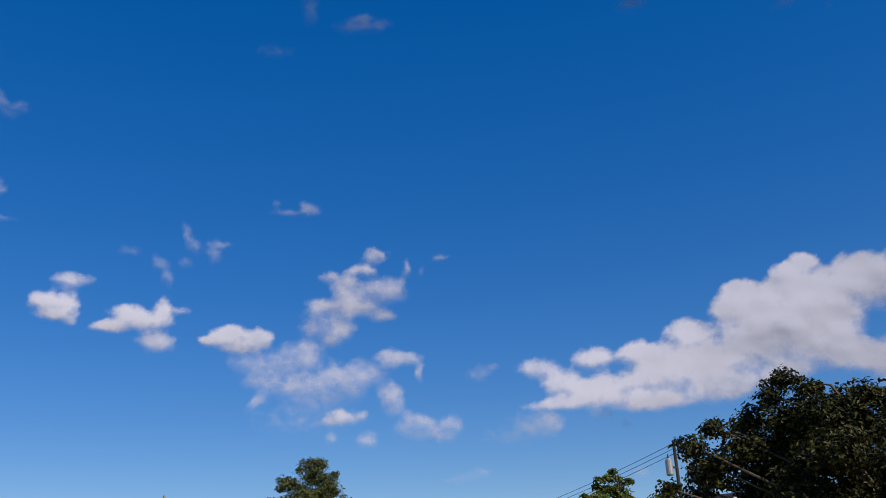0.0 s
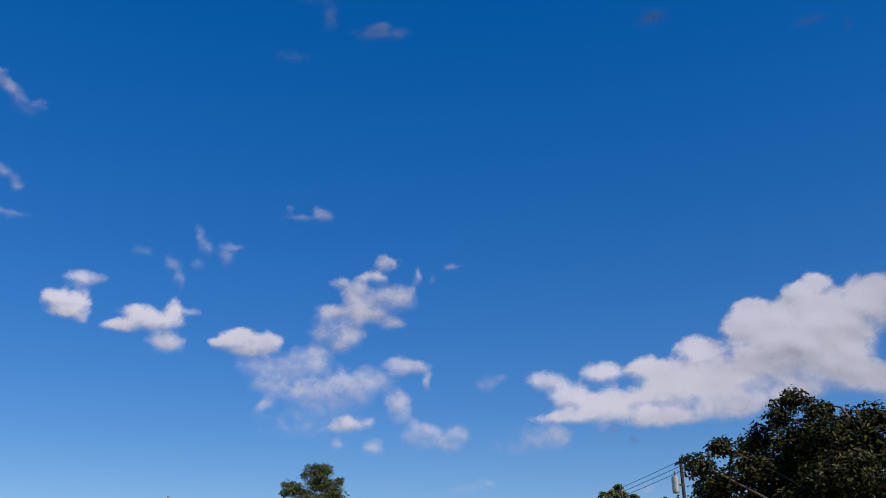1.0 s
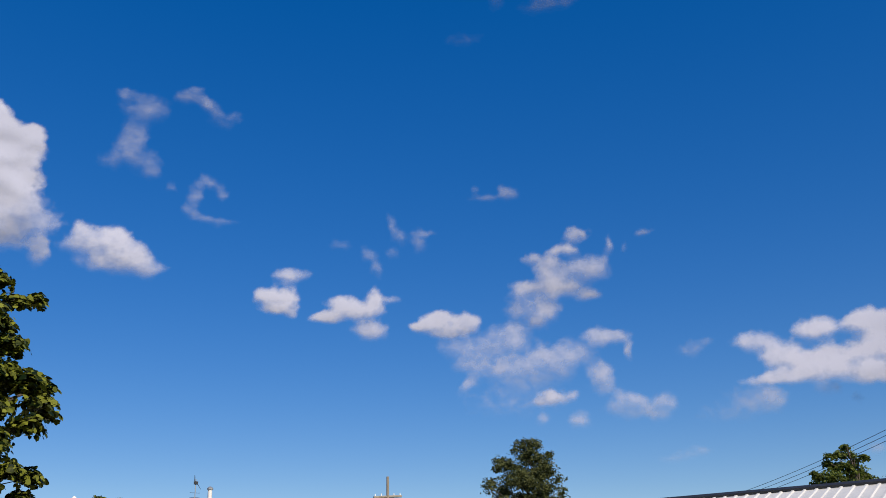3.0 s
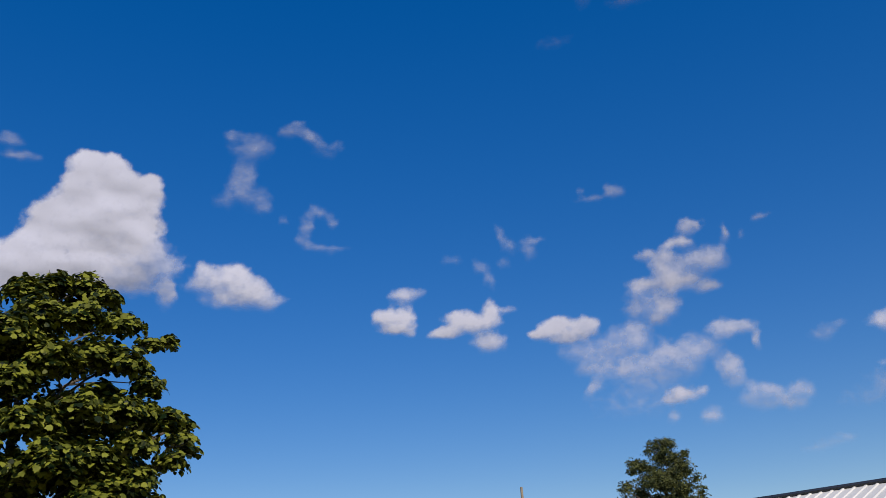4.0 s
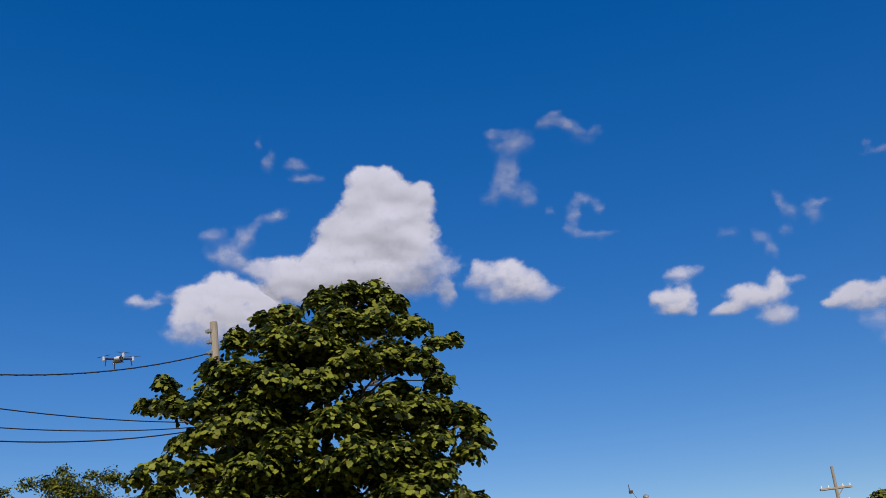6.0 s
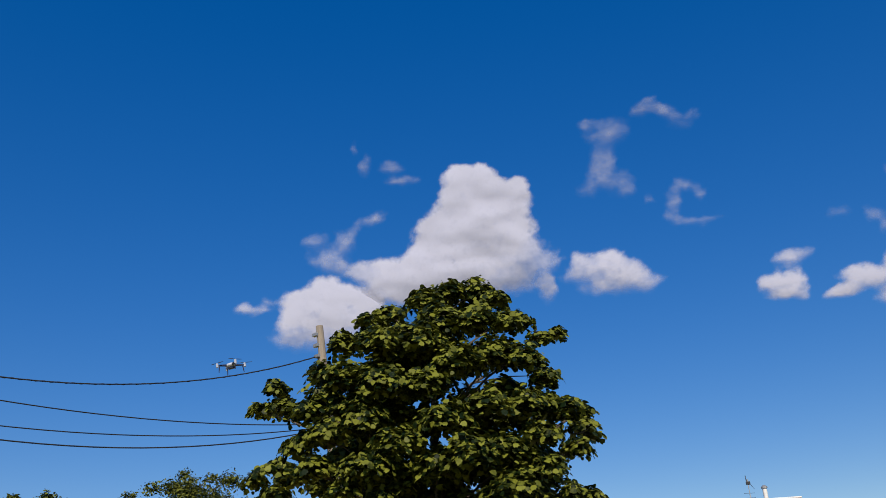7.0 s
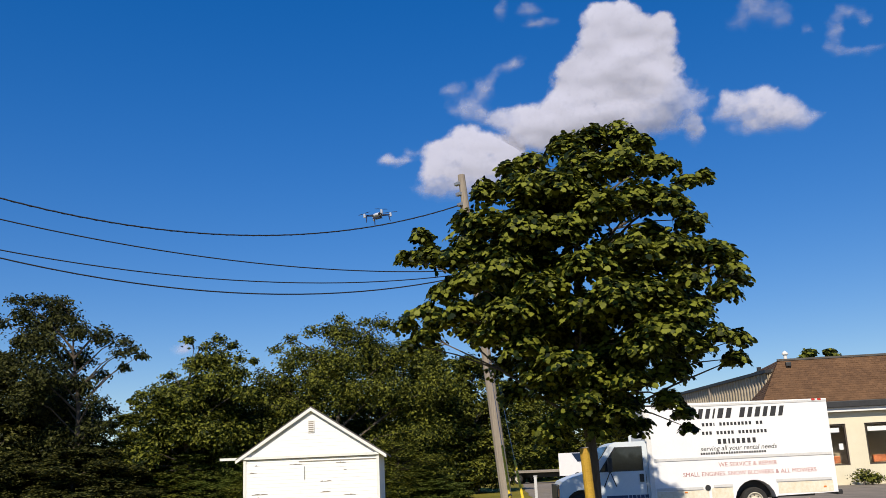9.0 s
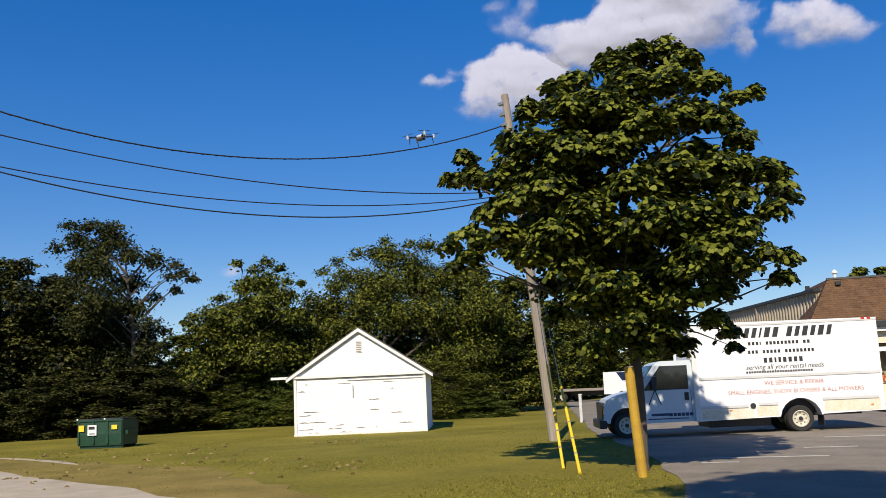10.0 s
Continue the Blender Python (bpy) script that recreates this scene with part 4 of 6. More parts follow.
TAN_METAL = material("tan ribbed cladding", (0.34, 0.28, 0.19), (0.46, 0.39, 0.28), 0.55, 0.7, 12.0, 0.1)
ROOF_METAL = material("pale galvanised roof", (0.55, 0.55, 0.54), (0.72, 0.71, 0.69), 0.5, 0.8, 14.0, 0.1, 0.003, 0.1)
SIGN_BLUE = material("blue sign face", (0.02, 0.09, 0.2), (0.035, 0.13, 0.27), 0.5, 3.0, 30.0, 0.05)
CABLE = material("black cable", (0.004, 0.004, 0.006), (0.012, 0.012, 0.016), 0.8, 6.0, 40.0)
DRONE_WHITE = material("white drone shell", (0.3, 0.34, 0.44), (0.5, 0.54, 0.64), 0.4, 6.0, 40.0, 0.05)
DRONE_BLUE = material("dark blue drone arm", (0.015, 0.02, 0.05), (0.03, 0.04, 0.09), 0.4, 6.0, 40.0, 0.05)


# ---- shed ----
def build_shed():
    w, depth, eave, ridge = 5.4, 6.5, 2.42, 4.2
    root = thing("shed", pose(-35.5, 15.15, 0, 0, 0, 56.5), "weathered white wooden garage with a gable roof", "shed")
    bm = bmesh.new()
    t = 0.12
    prism([(0, 0.08), (w, 0.08), (w, eave), (w / 2, ridge), (0, eave)], 0.02, t, bm)
    prism([(0, 0.08), (w, 0.08), (w, eave), (w / 2, ridge), (0, eave)], depth - t, depth, bm)
    part("gable_wall", bm, WHITE_WALL, root)
    for x in (0, w - t):
        part("side_wall", box(x, x + t, t, depth - t, 0.08, eave), WHITE_WALL, root)
    part("footing", box(-0.03, w + 0.03, -0.05, depth + 0.03, -0.1, 0.08), TRIM_WHITE, root)
    # lapped siding: a course every 14 cm, a few boards stripped bare
    rng = random.Random(5)
    course = 0.14
    for k in range(int((ridge - 0.1) / course)):
        z = 0.09 + k * course
        z1 = z + course - 0.003
        half = w / 2 if z1 < eave else (ridge - z1) / (ridge - eave) * w / 2
        if half < 0.12:
            break
        x = w / 2 - half
        while x < w / 2 + half - 0.05:
            x1 = min(x + rng.uniform(1.1, 2.6), w / 2 + half)
            bm = bmesh.new()
            vs = [bm.verts.new(p) for p in ((x + 0.002, 0.018, z), (x1 - 0.002, 0.018, z), (x1 - 0.002, 0.018, z1), (x + 0.002, 0.018, z1), (x + 0.002, 0.006, z), (x1 - 0.002, 0.006, z), (x1 - 0.002, 0.012, z1), (x + 0.002, 0.012, z1))]
            for f in ((4, 5, 6, 7), (0, 3, 2, 1), (0, 1, 5, 4), (3, 7, 6, 2), (0, 4, 7, 3), (1, 2, 6, 5)):
                bm.faces.new([vs[i] for i in f])
            part("plank", bm, WHITE_WALL, root)
            x = x1
    for _ in range(27):
        x, z = 0.15 + (w - 1.0) * rng.random() ** 2.6, 0.09 + course * rng.choice([0, 1, 1, 2, 2, 3, 5, 6, 9, 12, 14])
        n = rng.uniform(0.1, 0.7)
        under = [(x + n * k / 8, z + 0.004 + rng.uniform(0, 0.012)) for k in range(9)]
        over = [(px, pz + math.sin(math.pi * (k + 0.3) / 8.6) * rng.uniform(0.012, 0.05)) for k, (px, pz) in enumerate(under)]
        part("bare_patch", prism(under + over[::-1], -0.006, 0.004), BARE_WOOD, root)
    for s in (-1, 1):
        bm = bmesh.new()
        a, b = (w / 2, ridge + 0.06), (w / 2 + s * (w / 2 + 0.32), eave - 0.14)
        prism([a, b, (b[0], b[1] + 0.08), (a[0], a[1] + 0.1)], -0.1, depth + 0.28, bm)
        part("roof_slope", bm, ROOF_DARK, root)
        bm = bmesh.new()
        prism([(a[0], a[1] - 0.1), (b[0], b[1] - 0.1), (b[0], b[1] + 0.03), (a[0], a[1] + 0.04)], -0.14, -0.1, bm)
        part("rake_board", bm, TRIM_WHITE, root)
    for x in (-0.02, w - 0.09):
        part("corner_board", box(x, x + 0.11, -0.03, -0.008, 0.08, eave), TRIM_WHITE, root)
    part("track_board", box(-0.95, w + 0.02, -0.09, -0.03, eave - 0.1, eave + 0.0), TRIM_WHITE, root, "white sliding-door track that juts past the corner")
    # grey strip that draws the shadow line beneath the track board
    part("track_shadow_strip", box(0.0, w, -0.05, -0.028, eave - 0.13, eave - 0.105), BARE_WOOD, root)
    part("door_batten", box(2.2, w - 0.1, -0.02, -0.008, eave - 0.26, eave - 0.235), BARE_WOOD, root)
    part("door_handle", box(2.4, 2.43, -0.04, -0.008, 1.5, 1.98), GREY_METAL, root)
    vent = part("gable_vent", box(w / 2 - 0.13, w / 2 + 0.13, -0.03, 0.0, 3.3, 3.8), TRIM_WHITE, root)
    for k in range(6):
        part("slat", box(w / 2 - 0.1, w / 2 + 0.1, -0.045, -0.03, 3.34 + k * 0.075, 3.37 + k * 0.075), BARE_WOOD, vent)


build_shed()


# ---- box truck ----
def words(text, size, mat, parent, x, y, z, slant=0.0, name="lettering"):
    """Lettering on a side that faces +y of its thing, from x towards smaller x."""
    cu = bpy.data.curves.new(name, "FONT")
    cu.body, cu.size, cu.extrude, cu.shear, cu.resolution_u = text, size, 0.004, slant, 3
    tmp = bpy.data.objects.new(name, cu)
    scene.collection.objects.link(tmp)
    me = bpy.data.meshes.new_from_object(tmp.evaluated_get(bpy.context.evaluated_depsgraph_get()))
    bpy.data.objects.remove(tmp)
    me.materials.clear()
    me.materials.append(mat)
    ob = part(name, me, mat, parent)
    ob.matrix_basis = pose(x, y, z, 90, 0, 180)
    return tagged(ob, kind="stuff")


def bars(x, z, height, widths, gap, mat, parent, y, slant=0.0, thick=0.006, name="name_bar"):
    """Plain bars in place of writing, from x towards smaller x, on a side that faces +y."""
    bm = bmesh.new()
    for wd in widths:
        if wd > 0:
            prism([(x, z), (x - wd, z), (x - wd - slant * height, z + height), (x - slant * height, z + height)], y, y + thick, bm)
            x -= wd + gap
        else:
            x += wd
    return tagged(part(name, bm, mat, parent), kind="stuff")


def wheel(parent, x, y, side, radius=0.37, width=0.22, rim_mat=None):
    def ring(profile, n=28):
        bm = bmesh.new()
        rows = [[bm.verts.new((x + r * math.cos(a), y + side * o, radius + r * math.sin(a))) for a in (k * math.tau / n for k in range(n))] for r, o in profile]
        for p, q in zip(rows, rows[1:]):
            for k in range(n):
                bm.faces.new((p[k], p[(k + 1) % n], q[(k + 1) % n], q[k]))
        return bm
    h = width / 2
    wh = part("wheel", ring([(0.2, -h), (radius * 0.9, -h), (radius, -h * 0.6), (radius, h * 0.6), (radius * 0.92, h), (radius * 0.62, h * 0.95), (0.2, h * 0.6)]), RUBBER, parent)
    bm = ring([(radius * 0.63, h * 0.97), (radius * 0.58, h * 1.02), (radius * 0.52, h * 0.55), (radius * 0.3, h * 0.35), (radius * 0.2, h * 0.75), (radius * 0.12, h * 0.8), (0.005, h * 0.8)])
    rim = part("rim", bm, rim_mat or RIM, wh)
    part("hub", tube([(x, y + side * h * 0.7, radius), (x, y + side * h * 0.95, radius)], [radius * 0.17, radius * 0.14], 12), BLACK, rim)
    for k in range(8):
        a = k * math.tau / 8
        p = Vector((x + radius * 0.42 * math.cos(a), 0, radius + radius * 0.42 * math.sin(a)))
        part("vent_hole", tube([p + Vector((0, y + side * h * 0.3, 0)), p + Vector((0, y + side * h * 0.5, 0))], [radius * 0.06, radius * 0.06], 8), BLACK, rim)
    return wh


def arch(cx, cz, r, a0, a1, n=9):
    return [(cx + r * math.cos(radians(a0 + (a1 - a0) * k / n)), cz + r * math.sin(radians(a0 + (a1 - a0) * k / n))) for k in range(n + 1)]


def soften(bm, offset, segments=2):
    sharp = [e for e in bm.edges if len(e.link_faces) == 2 and e.calc_face_angle() > 0.5]
    bmesh.ops.bevel(bm, geom=sharp, offset=offset, segments=segments, profile=0.6, affect="EDGES")
    return bm


def build_truck():
    root = thing("box_truck", pose(-17.68, 23.12, 0, 0, 0, -126.1), "white rental box truck parked on the asphalt", "truck")
    W = 1.12
    body = prism([(-2.32, 0.52), (-2.32, 3.12), (2.88, 3.16), (2.88, 0.4)] + [(0.62, 0.45)] + arch(0, 0.37, 0.58, 8, 172) + [(-0.62, 0.48)], -W, W)
    cargo = part("cargo_box", soften(body, 0.05), TRUCK_WHITE, root, "white cargo box with lettering")
    part("front_cap", soften(box(2.72, 2.96, -W + 0.02, W - 0.02, 2.1, 3.13), 0.1, 3), TRIM_WHITE, cargo)
    part("corner_post", box(2.79, 2.92, W - 0.1, W + 0.006, 0.42, 2.9), TRIM_WHITE, cargo, "dull aluminium corner post")
    part("side_rail", box(-2.28, 2.76, W, W + 0.022, 1.55, 1.63, 0.005), ROOF_METAL, cargo)
    part("rub_rail", box(1.45, 2.76, W, W + 0.03, 0.74, 0.82, 0.006), ROOF_METAL, cargo)
    part("rub_rail", box(0.62, 1.15, W, W + 0.03, 0.78, 0.86, 0.006), ROOF_METAL, cargo)
    part("rub_rail", box(-2.17, -0.62, W, W + 0.03, 0.86, 0.94, 0.006), ROOF_METAL, cargo)
    part("top_rail", box(-2.32, 2.7, W, W + 0.014, 3.04, 3.1, 0.004), ROOF_METAL, cargo)
    for x in (-2.17, -2.0):
        part("marker_lamp", box(x, x + 0.1, W - 0.04, W + 0.02, 3.07, 3.13, 0.005), RED_LENS, cargo)
    for x, z in ((-2.0, 0.66), (1.9, 0.66)):
        part("marker_lamp", box(x, x + 0.08, W, W + 0.02, z, z + 0.04, 0.004), AMBER, cargo)
    # the firm's name, address and numbers stand as plain bars
    bars(1.64, 2.69, 0.28, [0.13, 0.13, 0.12, 0.05, 0.15, 0.14, -0.16, 0.14, 0.12, 0.14, 0.12, 0.15, 0.12], 0.09, INK, cargo, W, 0.28)
    bars(1.3, 2.48, 0.09, [0.07, 0.07, 0.07, 0.03, -0.1] + [0.065] * 9 + [-0.1, 0.07, 0.07], 0.04, INK, cargo, W, name="address_bar")
    bars(1.32, 2.24, 0.09, [0.065] * 3 + [-0.1] + [0.065] * 5 + [-0.1] + [0.065] * 8, 0.04, INK, cargo, W, name="address_bar")
    bars(0.9, 1.97, 0.14, [0.09, 0.09, 0.05, 0.07, 0.09, 0.09, 0.09, 0.09], 0.06, INK, cargo, W, name="number_bar")
    words("serving all your rental needs", 0.19, INK, cargo, 1.42, W + 0.002, 1.79, 0.25)
    bars(1.42, 1.665 + 0.02, 0.06, [0.05] * 26, 0.022, INK, cargo, W, name="web_bar")
    words("WE SERVICE & REPAIR", 0.17, INK_RED, cargo, 0.95, W + 0.002, 1.34)
    words("SMALL ENGINES, SNOW BLOWERS & ALL MOWERS", 0.165, INK_RED, cargo, 1.98, W + 0.002, 1.1)
    bm = bmesh.new()
    bmesh.ops.create_cone(bm, cap_ends=True, segments=16, radius1=0.08, radius2=0.07, depth=0.03, matrix=pose(1.32, W + 0.01, 0.78, 90, 0, 0))
    part("fuel_cap", bm, BLACK, cargo)
    part("lower_panel", box(1.3, 2.76, W, W + 0.006, 0.44, 0.72), STAINED, cargo, "yellow-stained lower panel")
    part("lower_panel", box(0.62, 1.22, W, W + 0.006, 0.48, 0.76), STAINED, cargo, "yellow-stained lower panel")
    part("lower_panel", box(-2.2, -0.66, W, W + 0.006, 0.54, 0.84), STAINED, cargo, "yellow-stained lower panel")
    # black block added in place of the deep shade under the box
    part("underbody_shade_block", box(0.75, 2.5, -0.8, 0.75, 0.2, 0.44, 0.03), BLACK, root)
    part("wheel_well", box(-0.62, 0.62, -0.72, 0.72, 0.5, 0.98), BLACK, root)
    part("chassis", box(-1.9, 5.0, -0.45, 0.45, 0.42, 0.57), BLACK, root)
    part("rear_bumper", box(-2.47, -2.32, -1.05, 1.05, 0.45, 0.58, 0.02), BLACK, root)
    # the cab
    side = [(2.75, 0.42), (2.75, 2.06), (2.86, 2.15), (3.8, 2.15), (3.96, 2.09), (4.5, 1.36), (5.05, 1.24), (5.36, 1.12), (5.47, 0.96), (5.5, 0.5), (5.36, 0.44)] + arch(4.86, 0.4, 0.47, 5, 175) + [(4.36, 0.4)]
    cab = part("cab", soften(prism(side, -0.98, 0.98), 0.045), CAB_WHITE, root, "pale van cab with an open-shouldered hood")
    win = prism([(3.08, 1.36), (3.08, 1.98), (3.78, 1.98), (4.27, 1.36)], 0.97, 0.988)
    part("side_window", win, GLASS, cab)
    part("window_frame", prism([(3.05, 1.33), (3.05, 2.01), (3.83, 2.01), (4.33, 1.33)], 0.965, 0.984), BLACK, cab)
    shield = prism([(4.01, 2.03), (4.46, 1.42), (4.475, 1.43), (4.025, 2.045)], -0.91, 0.91)
    part("windscreen", shield, GLASS, cab)
    door = part("door", box(3.0, 4.3, 0.978, 0.986, 0.52, 1.31, 0.003), CAB_WHITE, cab)
    part("handle", box(3.06, 3.18, 0.986, 1.01, 1.02, 1.24, 0.006), BLACK, door)
    for x in (2.985, 4.315):
        part("seam", box(x, x + 0.012, 0.976, 0.987, 0.5, 1.32), BLACK, door)
    bars(4.15, 0.6, 0.07, [0.5], 0.05, INK_BLUE, door, 0.986, name="stripe")
    bars(3.65, 0.58, 0.09, [0.1, 0.09, 0.1, 0.09, 0.1, 0.1], 0.02, INK_BLUE, door, 0.986, name="lettering_bar")
    part("stripe", box(3.1, 4.25, 0.986, 0.99, 0.5, 0.53), INK_BLUE, door)
    bm = box(3.98, 4.1, 1.12, 1.32, 1.32, 1.72, 0.02)
    mirror = part("mirror", bm, BLACK, cab)
    bm = bmesh.new()
    tube([(4.04, 1.2, 1.34), (3.85, 0.98, 0.92)], [0.014, 0.014], 6, bm)
    tube([(4.04, 1.2, 1.34), (4.2, 0.98, 0.92)], [0.014, 0.014], 6, bm)
    tube([(4.04, 1.2, 1.7), (4.0, 0.97, 1.74)], [0.014, 0.014], 6, bm)
    part("bracket", bm, BLACK, mirror)
    part("grille", box(5.45, 5.53, -0.78, 0.78, 0.55, 1.04, 0.02), BLACK, cab)
    for y in (-0.86, 0.86):
        part("headlight", box(5.36, 5.51, y - 0.06, y + 0.1, 0.68, 0.92, 0.02), AMBER, cab)
    part("bumper", box(5.42, 5.64, -1.0, 1.0, 0.3, 0.54, 0.04), BLACK, cab)
    part("inner_arch", box(4.4, 5.32, -0.7, 0.7, 0.3, 0.9), BLACK, cab)
    for y, s in ((0.87, 1), (-0.87, -1)):
        wheel(root, 4.86, y, s)
        wheel(root, 0.0, y * 1.06, s)
        wheel(root, 0.0, y * 0.78, s)
    for y in (-0.85, 0.85):
        part("mud_flap", box(-0.62, -0.6, y - 0.25, y + 0.25, 0.15, 0.6), BLACK, root)


build_truck()


# ---- skip ----
def build_dumpster():
    root = thing("dumpster", pose(*bearing(77.6, 38.3), 0, 0, 50.0) @ Matrix.Scale(0.9, 4), "dark green steel dumpster on the lawn", "dumpster")
    side = [(-0.7, 0.12), (0.62, 0.12), (0.72, 0.75), (0.72, 1.12), (-0.72, 1.2), (-0.74, 0.6)]
    bm = bmesh.new()
    a = [bm.verts.new((-1.0, x, z)) for x, z in side]
    b = [bm.verts.new((1.0, x, z)) for x, z in side]
    bm.faces.new(a)
    bm.faces.new(b[::-1])
    for k in range(len(side)):
        bm.faces.new((a[k], b[k], b[(k + 1) % len(side)], a[(k + 1) % len(side)]))
    part("body", bm, GREEN_STEEL, root)
    part("rim", box(-1.04, 1.04, -0.77, -0.7, 1.12, 1.2, 0.01), GREEN_STEEL, root)
    for y in (-0.62, 0.5):
        part("skid", box(-0.95, 0.95, y, y + 0.14, 0.0, 0.13), GREEN_STEEL, root)
    for x in (-0.97, 0.03):
        part("lid", box(x, x + 0.94, -0.74, 0.74, 1.2, 1.235, 0.01), BLACK, root)
    for x in (-1.12, 1.0):
        part("lift_pocket", box(x, x + 0.12, -0.5, 0.45, 0.55, 0.72, 0.01), GREEN_STEEL, root)
    for x in (-0.98, -0.33, 0.3, 0.9):
        part("rib", box(x, x + 0.08, -0.775, -0.735, 0.2, 1.12), GREEN_STEEL, root)
    plate = part("sign_plate", box(-0.52, -0.12, -0.80, -0.776, 0.55, 0.98), STICKER_WHITE, root, "white plate with a dark mark")
    part("mark", box(-0.47, -0.2, -0.806, -0.8, 0.8, 0.92), INK, plate)
    part("mark", box(-0.44, -0.2, -0.806, -0.8, 0.6, 0.64), INK, plate)
    part("sticker", box(-0.92, -0.68, -0.80, -0.776, 0.72, 0.98), YELLOW_GUARD, root, "yellow warning sticker")
    part("sticker", box(0.55, 0.8, -0.80, -0.776, 0.78, 0.96), YELLOW_GUARD, root, "yellow warning sticker")
    for x in (-1.02, 0.2):
        part("hinge_cap", box(x, x + 0.07, -0.8, -0.72, 1.19, 1.25, 0.01), STICKER_WHITE, root)


build_dumpster()


# ---- posts, poles and cables ----
def build_post():
    root = thing("bollard", Matrix.Translation(bearing(46.0, 16.3)) @ pose(0, 0, 0, 0, 0, 46) @ pose(0, 0, 0, 0, -3.0, 0), "tall leaning post in worn yellow paint", "post")
    bm = tube([(0, 0, -0.1), (0, 0, 0.9), (0, 0, 1.78), (0, 0, 1.86)], [0.09, 0.086, 0.083, 0.076], 14)
    for v in bm.verts:
        v.co += Vector(noise.noise_vector(v.co * 3.0)) * 0.008
    part("post_shaft", bm, YELLOW, root)
    part("cap", tube([(0, 0, 1.855), (0, 0, 1.875)], [0.081, 0.055], 14), BARE_WOOD, root)


build_post()
POLE_FOOT, POLE_TOP = bearing(51.05, 27.5, -0.2), bearing(52.95, 28.0, 10.75)


def up_pole(h):
    return POLE_FOOT.lerp(POLE_TOP, (h - POLE_FOOT.z) / (POLE_TOP.z - POLE_FOOT.z))


def build_utility_pole():
    root = thing("utility_pole", Matrix.Translation(POLE_FOOT), "leaning weathered wooden utility pole beside the tree", "utility pole")
    rel = lambda p: Vector(p) - POLE_FOOT
    bm = tube([rel(up_pole(h)) for h in (-0.2, 1, 3, 5, 7, 9, 10.75)], [0.17, 0.165, 0.155, 0.145, 0.135, 0.125, 0.115], 12)
    part("shaft", bm, POLE_WOOD, root)
    for h in (10.45, 10.1, 9.75, 9.3, 7.7, 7.5):
        p = rel(up_pole(h))
        part("bracket", box(p.x - 0.18, p.x + 0.04, p.y - 0.2, p.y - 0.08, p.z - 0.05, p.z + 0.05, 0.01), GREY_METAL, root)
    p = rel(up_pole(9.75))
    loop = [(-0.12, 0.0), (-0.05, -0.04), (-0.02, -0.12), (-0.015, -0.3), (0.0, -0.8), (0.02, -1.6)]
    part("drip_loop", tube([p + Vector((x, -0.15, z)) for x, z in loop], [0.024] * 6, 6), CABLE, root, "black cable end dropping down the pole")


build_utility_pole()


def span(name, a, b, sag, r, label, twist=False, n=40, mat=None):
    """A cable that hangs between two points."""
    a, b = Vector(a), Vector(b)
    bm = bmesh.new()
    pts = []
    for k in range(n + 1):
        s = k / n
        p = a.lerp(b, s) - Vector((0, 0, 4 * sag * s * (1 - s)))
        pts.append(p - a)
    tube(pts, [r] * len(pts), 6, bm)
    root = tagged(part(name, bm, mat or CABLE), label, "cable", "overhead cables")
    root.location = a
    if twist:
        bm = bmesh.new()
        fine = []
        for k in range(n * 12 + 1):
            s = k / (n * 12)
            p = a.lerp(b, s) - Vector((0, 0, 4 * sag * s * (1 - s))) - a
            t = k * 0.9
            fine.append(p + Vector((0, math.cos(t), math.sin(t))) * r * 0.8)
        tube(fine, [r * 0.6] * len(fine), 4, bm)
        part("lashed_wire", bm, CABLE, root)
    return root


FAR_END = bearing(112.0, 24.0)
span("cable", up_pole(9.75) + Vector((-0.12, -0.12, 0)), FAR_END + Vector((0, 0, 13.5)), 3.55, 0.019, "thick black lashed cable hanging from the wooden pole", True)
span("cable", up_pole(7.6) + Vector((-0.12, -0.12, 0)), FAR_END + Vector((0, 0, 10.83)), 1.66, 0.017, "thin black overhead cable from the wooden pole")
span("cable", up_pole(7.5) + Vector((-0.12, -0.12, 0)), FAR_END + Vector((0, 0, 10.06)), 1.93, 0.016, "thin black overhead cable from the wooden pole")
span("cable", up_pole(7.45) + Vector((-0.12, -0.12, 0)), FAR_END + Vector((0, 0, 11.3)), 2.73, 0.019, "black overhead cable from the wooden pole, hanging lowest")
far_pole = thing("utility_pole", Matrix.Translation(FAR_END), "tall wooden utility pole that holds the cables", "utility pole")
part("shaft", tube([(0, 0, -0.1), (0, 0, 13.9)], [0.18, 0.12], 10), POLE_WOOD, far_pole)


def guy(foot, h, label):
    """A guy wire with a yellow guard on its lower end."""
    foot, top = Vector(foot), up_pole(h)
    root = thing("guy_wire", Matrix.Translation(foot), label, "guy wire", "guy wires of the pole")
    way = (top - foot)
    part("wire", tube([Vector((0, 0, -0.05)) - way * 0.003, way * 0.5, way], [0.007] * 3, 5), GREY_METAL, root)
    d = way.normalized()
    guard = part("guard", tube([d * 0.02, d * 1.5, d * 3.0], [0.03, 0.029, 0.026], 8), YELLOW_GUARD, root, "bright yellow plastic guard")
    for k in (0.55, 1.0, 1.5):
        part("clip", tube([d * k, d * (k + 0.03)], [0.04, 0.04], 8), BARE_WOOD, guard)
    part("anchor", tube([(0, 0, -0.1), d * 0.15], [0.02, 0.02], 6), GREY_METAL, root)


guy((-13.96, 11.44, 0), 9.2, "guy wire with a bright yellow guard, beside the pole")
guy((-13.0, 11.03, 0), 7.6, "guy wire with a bright yellow guard, on the lawn")


